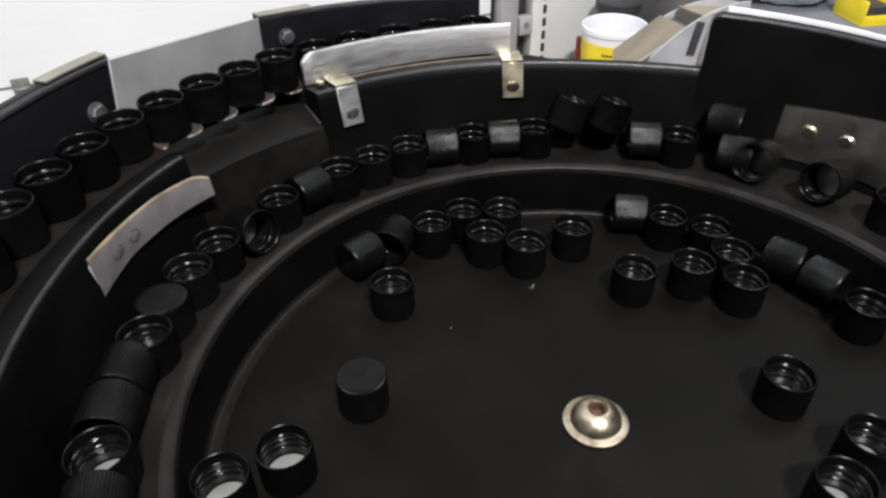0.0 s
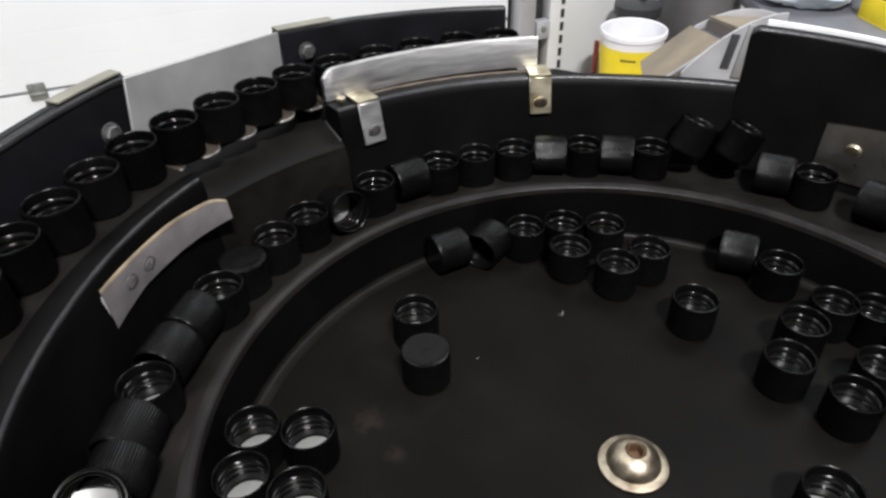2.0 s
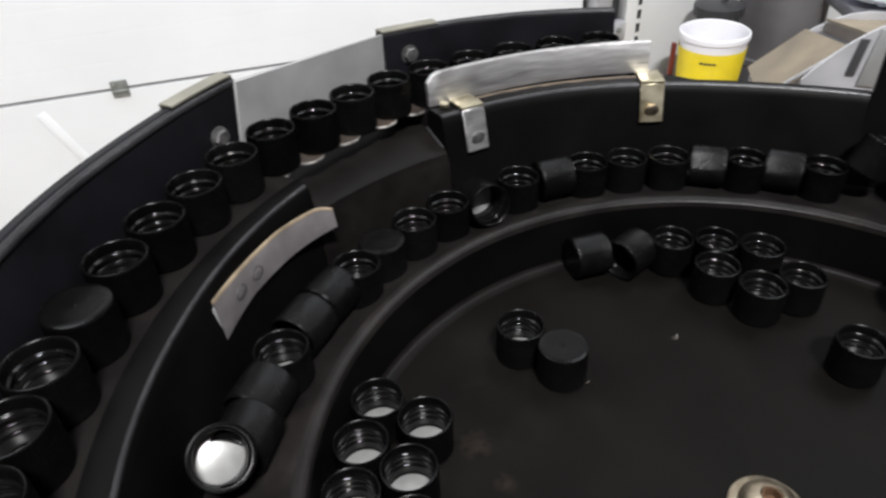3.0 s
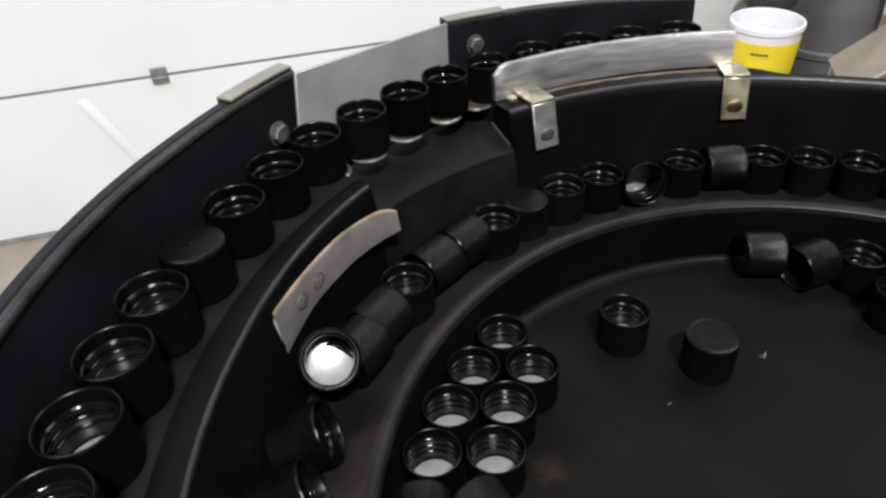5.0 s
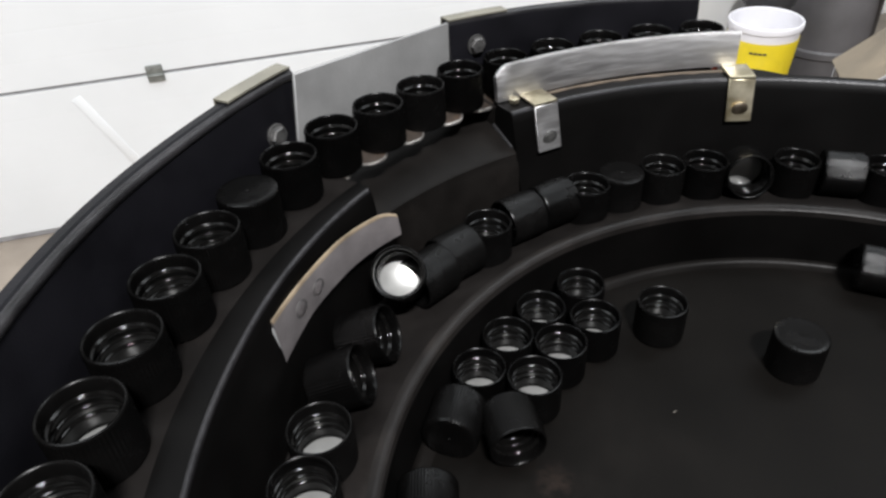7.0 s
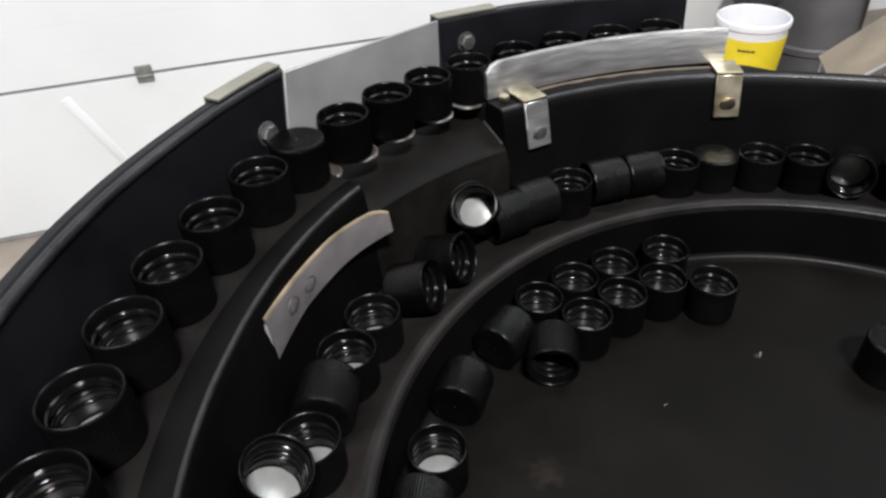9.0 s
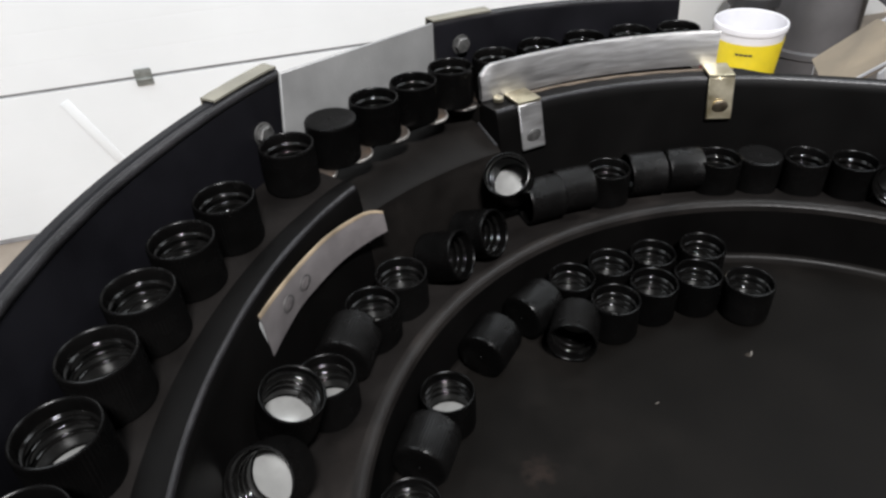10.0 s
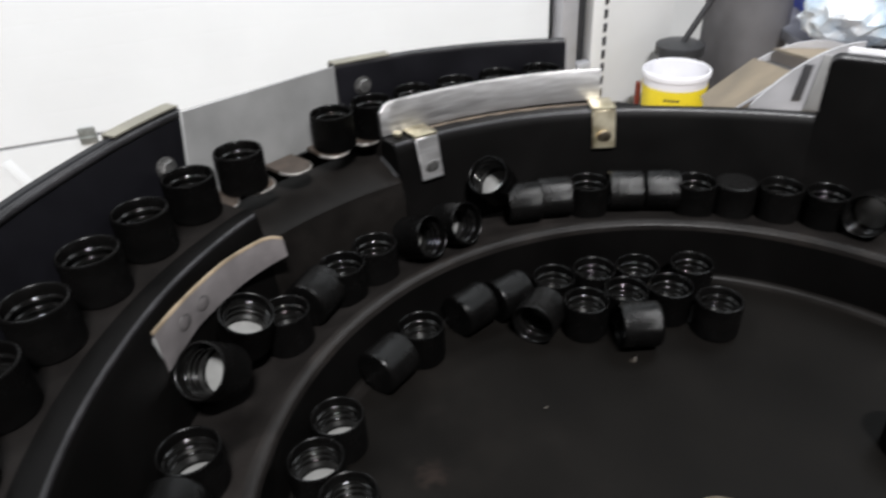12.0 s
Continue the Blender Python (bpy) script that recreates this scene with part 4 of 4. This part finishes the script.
def build_surroundings():
    # tub
    tub = tagged(new("plastic_tub"), "white plastic tub with a yellow label and open rim", "bucket")
    c = Vector((0.366, 1.50, -0.470))
    bm = lathe([(0, 0), (0.066, 0), (0.069, 0.004), (0.078, 0.148), (0.0815, 0.150), (0.0825, 0.156), (0.0815, 0.163), (0.0785, 0.165), (0.0765, 0.163), (0.0745, 0.150), (0.066, 0.006), (0, 0.006)], 56)
    bm.transform(Matrix.Translation(c))
    part("tub_body", bm, TUB, tub)
    bm = lathe([(0.0708, 0.018), (0.0783, 0.130), (0.0789, 0.130), (0.0714, 0.018), (0.0708, 0.018)], 56)
    bm.transform(Matrix.Translation(c))
    part("label", bm, YELLOW, tub, "bright yellow paper label")
    for i, (w, z) in enumerate(((0.05, 0.108), (0.035, 0.096))):
        for k in range(6):
            a = radians(-118 + k * 7 + i * 3)
            p = Matrix.Translation(c) @ Matrix.Rotation(a, 4, "Z") @ pose(0.0785 - 0.00035 * i + (z - 0.108) * 0.06, 0, z, 0, 4, 0)
            if k < (4 if i == 0 else 0):
                part("print_bar", box(0.0012, 0.008, 0.004, p), DARK, tub, "dark printed bar")
    crate = tagged(new("crate"), "dark grey plastic crate under the tub", "crate")
    part("crate_body", box(0.19, 0.19, 0.005, Matrix.Translation((0.366, 1.50, -0.4726))), GREY, crate)
    for dx, dy, sx, sy in ((0.092, 0, 0.006, 0.19), (-0.092, 0, 0.006, 0.19), (0, 0.092, 0.178, 0.006), (0, -0.092, 0.178, 0.006)):
        part("crate_side", box(sx, sy, 0.2045, Matrix.Translation((0.366 + dx, 1.50 + dy, GROUND + 0.10245)), 0.001), GREY, crate)

    # outlet chute behind the notch of the wall
    ch = tagged(new("outlet_chute"), "grey metal outlet chute with tan lining outside the bowl", "chute")

    def slab(points, d):
        bm = bmesh.new()
        d = Vector(d)
        va, vb = [bm.verts.new(p) for p in points], [bm.verts.new(Vector(p) + d) for p in points]
        bm.faces.new(va)
        bm.faces.new(list(reversed(vb)))
        for i in range(len(va)):
            j = (i + 1) % len(va)
            bm.faces.new((va[i], va[j], vb[j], vb[i]))
        return bm

    def bow(a, b, lift, n=8):
        """Points from a to b on a shallow arch in a plane of equal y."""
        out = []
        for i in range(n + 1):
            s = i / n
            out.append((a[0] + (b[0] - a[0]) * s, a[1], a[2] + (b[2] - a[2]) * s + lift * 4 * s * (1 - s)))
        return out
    near = [(0.128, 0.30, 0.050), (0.160, 0.30, 0.050)] + list(reversed(bow((0.091, 0.30, 0.070), (0.160, 0.30, 0.1135), 0.010))) + [(0.091, 0.30, 0.050)]
    part("side_plate", slab(near, (0, 0.002, 0)), CHUTE, ch)
    part("slot", box(0.0065, 0.001, 0.026, Matrix.Translation((0.1235, 0.2994, 0.086)) @ pose(0, 0, 0, 0, 8, 0), 0.0003), DARK, ch, "dark adjusting slot")
    part("clip", box(0.014, 0.0016, 0.040, Matrix.Translation((0.1375, 0.2992, 0.085)) @ pose(0, 0, 0, 0, 8, 0), 0.0004), PLATEALU, ch)
    far = [(0.185, 0.40, 0.020)] + list(reversed(bow((0.090, 0.40, 0.034), (0.200, 0.40, 0.080), 0.022))) + [(0.090, 0.40, 0.020)]
    part("side_plate", slab(far, (0, 0.002, 0)), CHUTE, ch)
    part("lining", slab([(0.070, 0.316, 0.048), (0.086, 0.3998, 0.040), (0.125, 0.3998, 0.072), (0.125, 0.316, 0.0875)], (0.001, 0, -0.002)), TAN, ch, "tan worn lining")
    part("lining", slab([(0.139, 0.3022, 0.098), (0.139, 0.3998, 0.080), (0.185, 0.3998, 0.078), (0.185, 0.3022, 0.098)], (0.0, 0, -0.002)), TAN, ch, "tan worn lining")
    part("dark_flap", slab([(0.126, 0.304, 0.086), (0.126, 0.398, 0.068), (0.138, 0.398, 0.070), (0.138, 0.304, 0.088)], (0.0, 0, -0.002)), DARK, ch)
    part("rim", slab([(0.0680, 0.3155, 0.0475), (0.0700, 0.3155, 0.0505), (0.1250, 0.3155, 0.0905), (0.1250, 0.3155, 0.0875)], (0, -0.0012, 0)), CHUTE, ch, "bright cut edge")
    part("strut", box(0.012, 0.012, 0.72, Matrix.Translation((0.15, 0.35, -0.3295))), STEEL, ch)
    part("strut", box(0.012, 0.11, 0.012, Matrix.Translation((0.15, 0.35, 0.0365))), STEEL, ch)

    # grey drum, black canister with a leaning lance
    dr = tagged(new("drum"), "grey plastic drum standing by the wall", "drum")
    bm = lathe([(0, 0), (0.105, 0), (0.11, 0.01), (0.112, 0.20), (0.118, 0.205), (0.118, 0.22), (0.112, 0.225), (0.110, 0.48), (0.100, 0.53), (0.060, 0.56), (0, 0.565)], 48)
    bm.transform(Matrix.Translation((0.61, 1.78, GROUND)))
    part("drum_body", bm, GREY, dr)
    bm = lathe([(0, 0), (0.03, 0), (0.03, 0.03), (0.026, 0.034), (0, 0.034)], 24)
    bm.transform(Matrix.Translation((0.61, 1.78, GROUND + 0.5645)))
    part("drum_cap", bm, DARK, dr)
    ca = tagged(new("canister"), "black plastic canister with a leaning lance", "canister")
    bm = lathe([(0, 0), (0.058, 0), (0.060, 0.006), (0.060, 0.33), (0.052, 0.345), (0.052, 0.36), (0.062, 0.362), (0.062, 0.385), (0.050, 0.39), (0, 0.392)], 40)
    bm.transform(Matrix.Translation((0.41, 1.66, GROUND)))
    part("canister_body", bm, DARK, ca)
    bm = lathe([(0, 0), (0.008, 0), (0.007, 0.5), (0, 0.5)], 12)
    bm.transform(Matrix.Translation((0.415, 1.66, GROUND + 0.385)) @ pose(0, 0, 0, 0, 28, 0))
    part("lance", bm, DARK, ca)
    po = tagged(new("red_post"), "slim red painted steel post", "post")
    part("post", box(0.012, 0.018, 0.30, Matrix.Translation((0.304, 1.62, GROUND + 0.15)), 0.003), mat("red_paint", (0.28, 0.05, 0.03), 0.5, var=0.2, scale=20), po)

    # bench with a bag and bins
    be = tagged(new("workbench"), "grey topped workbench against the wall", "workbench")
    part("bench_top", box(1.25, 0.95, 0.03, Matrix.Translation((1.30, 1.62, -0.285)), 0.004), BENCHTOP, be)
    for x in (0.74, 1.86):
        for y in (1.2, 2.04):
            part("bench_leg", box(0.05, 0.05, 0.38, Matrix.Translation((x, y, GROUND + 0.19)), 0.004), GREY, be)
    bag = tagged(new("plastic_bag"), "crumpled pale blue plastic bag on the workbench", "bag")
    bm = bmesh.new()
    bmesh.ops.create_icosphere(bm, subdivisions=4, radius=1)
    for v in bm.verts:
        k = noise.noise(v.co * 1.7) * 0.28 + noise.noise(v.co * 4.3) * 0.16 + abs(noise.noise(v.co * 9)) * 0.10
        v.co = Vector((v.co.x * 0.125, v.co.y * 0.10, max(-0.055, v.co.z * 0.07))) * (1 + k)
    bm.transform(Matrix.Translation((0.80, 1.55, -0.205)))
    low = min(v.co.z for v in bm.verts)
    bm.transform(Matrix.Translation((0, 0, -0.2698 - low)))
    part("bag_film", bm, BLUEBAG, bag, smooth=25)

    def bin_box(label, m, sx, sy, sz, material):
        """An open-fronted stacking bin."""
        b = tagged(new("storage_bin"), label, "storage bin", group="bins on the bench")
        t = 0.004
        for n, w, d, h, x, y, z in (("bin_base", sx, sy, t, 0, 0, t / 2), ("bin_side", t, sy, sz - t, -sx / 2 + t / 2, 0, t + (sz - t) / 2), ("bin_side", t, sy, sz - t, sx / 2 - t / 2, 0, t + (sz - t) / 2),
                                    ("bin_back", sx - 2 * t, t, sz - t, 0, sy / 2 - t / 2, t + (sz - t) / 2), ("bin_front", sx - 2 * t, t, sz * 0.35, 0, -sy / 2 + t / 2, t + sz * 0.175)):
            part(n, box(w, d, h, m @ pose(x, y, z), 0.0008), material, b)
        return b
    tb = tagged(new("toolbox"), "black plastic toolbox with a grey handle on the workbench", "toolbox")
    part("toolbox_body", box(0.16, 0.12, 0.07, Matrix.Translation((1.0, 1.64, -0.2348)), 0.006), DARK, tb)
    part("toolbox_lid", box(0.165, 0.125, 0.02, Matrix.Translation((1.0, 1.64, -0.1896)), 0.005), DARK, tb)
    part("handle", box(0.07, 0.014, 0.012, Matrix.Translation((1.0, 1.64, -0.1734)), 0.004), GREY, tb)
    bin_box("deep blue plastic stacking bin on the workbench", Matrix.Translation((0.86, 1.82, -0.2698)), 0.16, 0.24, 0.17, BLUE)
    yb = bin_box("bright yellow open-fronted stacking bin on the workbench", Matrix.Translation((0.918, 1.40, -0.2698)) @ pose(0, 0, 0, 0, 0, 8), 0.075, 0.11, 0.055, YELLOW)
    part("contents", box(0.066, 0.100, 0.036, Matrix.Translation((0.918, 1.40, -0.2656)) @ pose(0, 0, 0.0182, 0, 0, 8), 0.004), DARK, yb, "dark small parts in the bin")
    bin_box("dark green open-fronted stacking bin on the workbench", Matrix.Translation((1.06, 1.40, -0.2698)) @ pose(0, 0, 0, 0, 0, 18), 0.10, 0.16, 0.05, mat("dark_green_plastic", (0.02, 0.09, 0.05), 0.45, var=0.2, scale=20))


build_surroundings()


def build_flakes():
    """Scraps of pale plastic swarf on the bowl floor."""
    pale = mat("pale_swarf", (0.07, 0.062, 0.052), 0.6, var=0.2, scale=300)
    for x, y, a, w in ((-0.0705, 0.0700, 20, 0.0010), (-0.0190, 0.1062, 70, 0.0016)):
        bm = bmesh.new()
        rows = []
        for i in range(6):
            s = i / 5 - 0.5
            rows.append([bm.verts.new((s * w * 2, k * w * (0.30 - 0.3 * abs(s)), 0.0002 + h + 0.0009 * (s + 0.5) ** 2)) for k, h in ((-1, 0), (1, 0), (1, 0.0002), (-1, 0.0002))])
        for p, q in zip(rows, rows[1:]):
            for j in range(4):
                bm.faces.new((p[j], p[(j + 1) % 4], q[(j + 1) % 4], q[j]))
        bm.faces.new(rows[0])
        bm.faces.new(list(reversed(rows[-1])))
        bm.transform(Matrix.Translation((x, y, 0.0001)) @ pose(0, 0, 0, 0, 0, a))
        tagged(part("swarf_flake", bm, pale), "tiny pale curl of plastic swarf on the bowl floor", "swarf", group="swarf on the floor")


build_flakes()


# ---------------------------------------------------------------- what moves
def motions():
    times = [0.5 * i for i in range(25)]
    for ob, path in RIDES:
        walk(ob, [(t, path(t)) for t in times])
    # caps on the floor push one another aside and stay inside the riser
    keyed = [[] for _ in LOOSE]
    for t in times:
        p = np.array([[s[0] * math.sin(radians(s[1])), s[0] * math.cos(radians(s[1]))] for s in (spot(t) for _, _, spot, _ in LOOSE)])
        wide = np.array([0.0131 if kind in ("up", "closed") else 0.0130 for _, kind, _, _ in LOOSE])
        for _ in range(60):
            d = p[:, None] - p[None]
            far = np.sqrt((d ** 2).sum(-1)) + np.eye(len(p))
            lack = np.clip(wide[:, None] + wide[None] - far, 0, None) * (1 - np.eye(len(p)))
            p = p + (d / far[..., None] * lack[..., None]).sum(1) * 0.35
            r = np.sqrt((p ** 2).sum(1))
            edge = np.array([0.1764 + spread(math.degrees(math.atan2(x, y))) for x, y in p])
            p = p * np.minimum(1, edge / r)[:, None] * np.maximum(1, 0.031 / r)[:, None]
        for rows, (_, kind, _, spin), (x, y) in zip(keyed, LOOSE, p):
            rows.append((t, cap_pose(kind, math.hypot(x, y), math.degrees(math.atan2(x, y)), 0.0002, spin)))
    for (ob, _, _, _), rows in zip(LOOSE, keyed):
        walk(ob, rows)
    # the closed cap rides the upper track, tips off the ledge and tumbles to the floor
    ride = [(t, cap_pose("closed", row_radius(lerp_rows(UPPER_RUN, t)), lerp_rows(UPPER_RUN, t), TRACK2 + drift(lerp_rows(UPPER_RUN, t))[1])) for t in times if t <= 10.5]

    def tumble(r, th, z, roll, yaw=0):
        """The closed cap on its way down, rolled inward by so many degrees."""
        a = radians(th)
        turn = Matrix.Rotation(radians(roll), 4, Vector((math.cos(a), -math.sin(a), 0)))
        return Matrix.Translation(polar(r, th, z)) @ Matrix.Rotation(radians(yaw), 4, "Z") @ turn @ pose(0, 0, 0, 180, 0, 59)
    walk(dropper, ride + [
        (10.6, tumble(0.2640, -57.1, 0.098, -35)), (10.7, tumble(0.2483, -54.0, 0.080, -80)), (10.8, tumble(0.2010, -57.5, 0.055, -150)),
        (10.9, tumble(0.1412, -58.5, 0.018, -215)), (11.0, tumble(0.1066, -42.7, 0.020, -275)), (11.1, tumble(0.0960, -23.0, 0.016, -275, 25)),
        (11.3, tumble(0.1127, -17.9, 0.0142, -270, 60)), (11.5, tumble(0.1137, -15.1, 0.0142, -270, 75)), (12.0, tumble(0.1213, -7.6, 0.0142, -270, 88))])
    # a tipped cap hops from the lower track, lands upright and drifts on
    walk(hopper_cap, [
        (0.0, cap_pose("tilt", 0.2224, 37.4, TRACK1)), (0.15, cap_pose("tilt", 0.170, 56, 0.05)), (0.3, axis_pose(polar(0.0927, 84.4, 0.032), Vector((-0.163, -0.244, 0.25)))), (0.4, axis_pose(polar(0.103, 73, 0.026), Vector((-0.12, -0.10, 0.4)))),
        (0.5, axis_pose(polar(0.1105, 65.5, 0.0175), Vector((-0.06, 0.12, 0.5)))), (0.7, cap_pose("up", 0.1085, 66.5, 0.0002)), (1.5, cap_pose("up", 0.111, 73.2, 0.0002)), (2.5, cap_pose("up", 0.111, 83, 0.0002)), (4.5, cap_pose("up", 0.115, 102, 0.0002)),
        (7.0, cap_pose("up", 0.125, 126, 0.0002)), (9.5, cap_pose("up", 0.14, 149, 0.0002)), (12.0, cap_pose("up", 0.15, 172, 0.0002))])
    # another leans high on the wall, then drops to the floor
    walk(flyer_cap, [
        (0.0, cap_pose("lie", 0.2391, 30.4, 0.047)), (0.4, cap_pose("lie", 0.2400, 32.7, 0.047)), (1.0, cap_pose("lie", 0.2351, 35.7, 0.047)), (1.2, cap_pose("side", 0.2040, 39.4, 0.042)),
        (1.3, axis_pose(polar(0.190, 42.5, 0.045), Vector((-0.05, -0.4, 0.2)))), (1.4, axis_pose(polar(0.1786, 45.2, 0.032), Vector((-0.15, -0.33, 0.32)))), (1.5, axis_pose(polar(0.1725, 46.6, 0.024), Vector((-0.13, -0.33, 0.36)))), (1.7, cap_pose("up", 0.163, 50.4, 0.0002)), (2.5, cap_pose("up", 0.163, 58, 0.0002)),
        (4.5, cap_pose("up", 0.165, 77, 0.0002)), (7.0, cap_pose("up", 0.165, 100, 0.0002)), (9.5, cap_pose("up", 0.165, 124, 0.0002)), (12.0, cap_pose("up", 0.165, 148, 0.0002))])


motions()
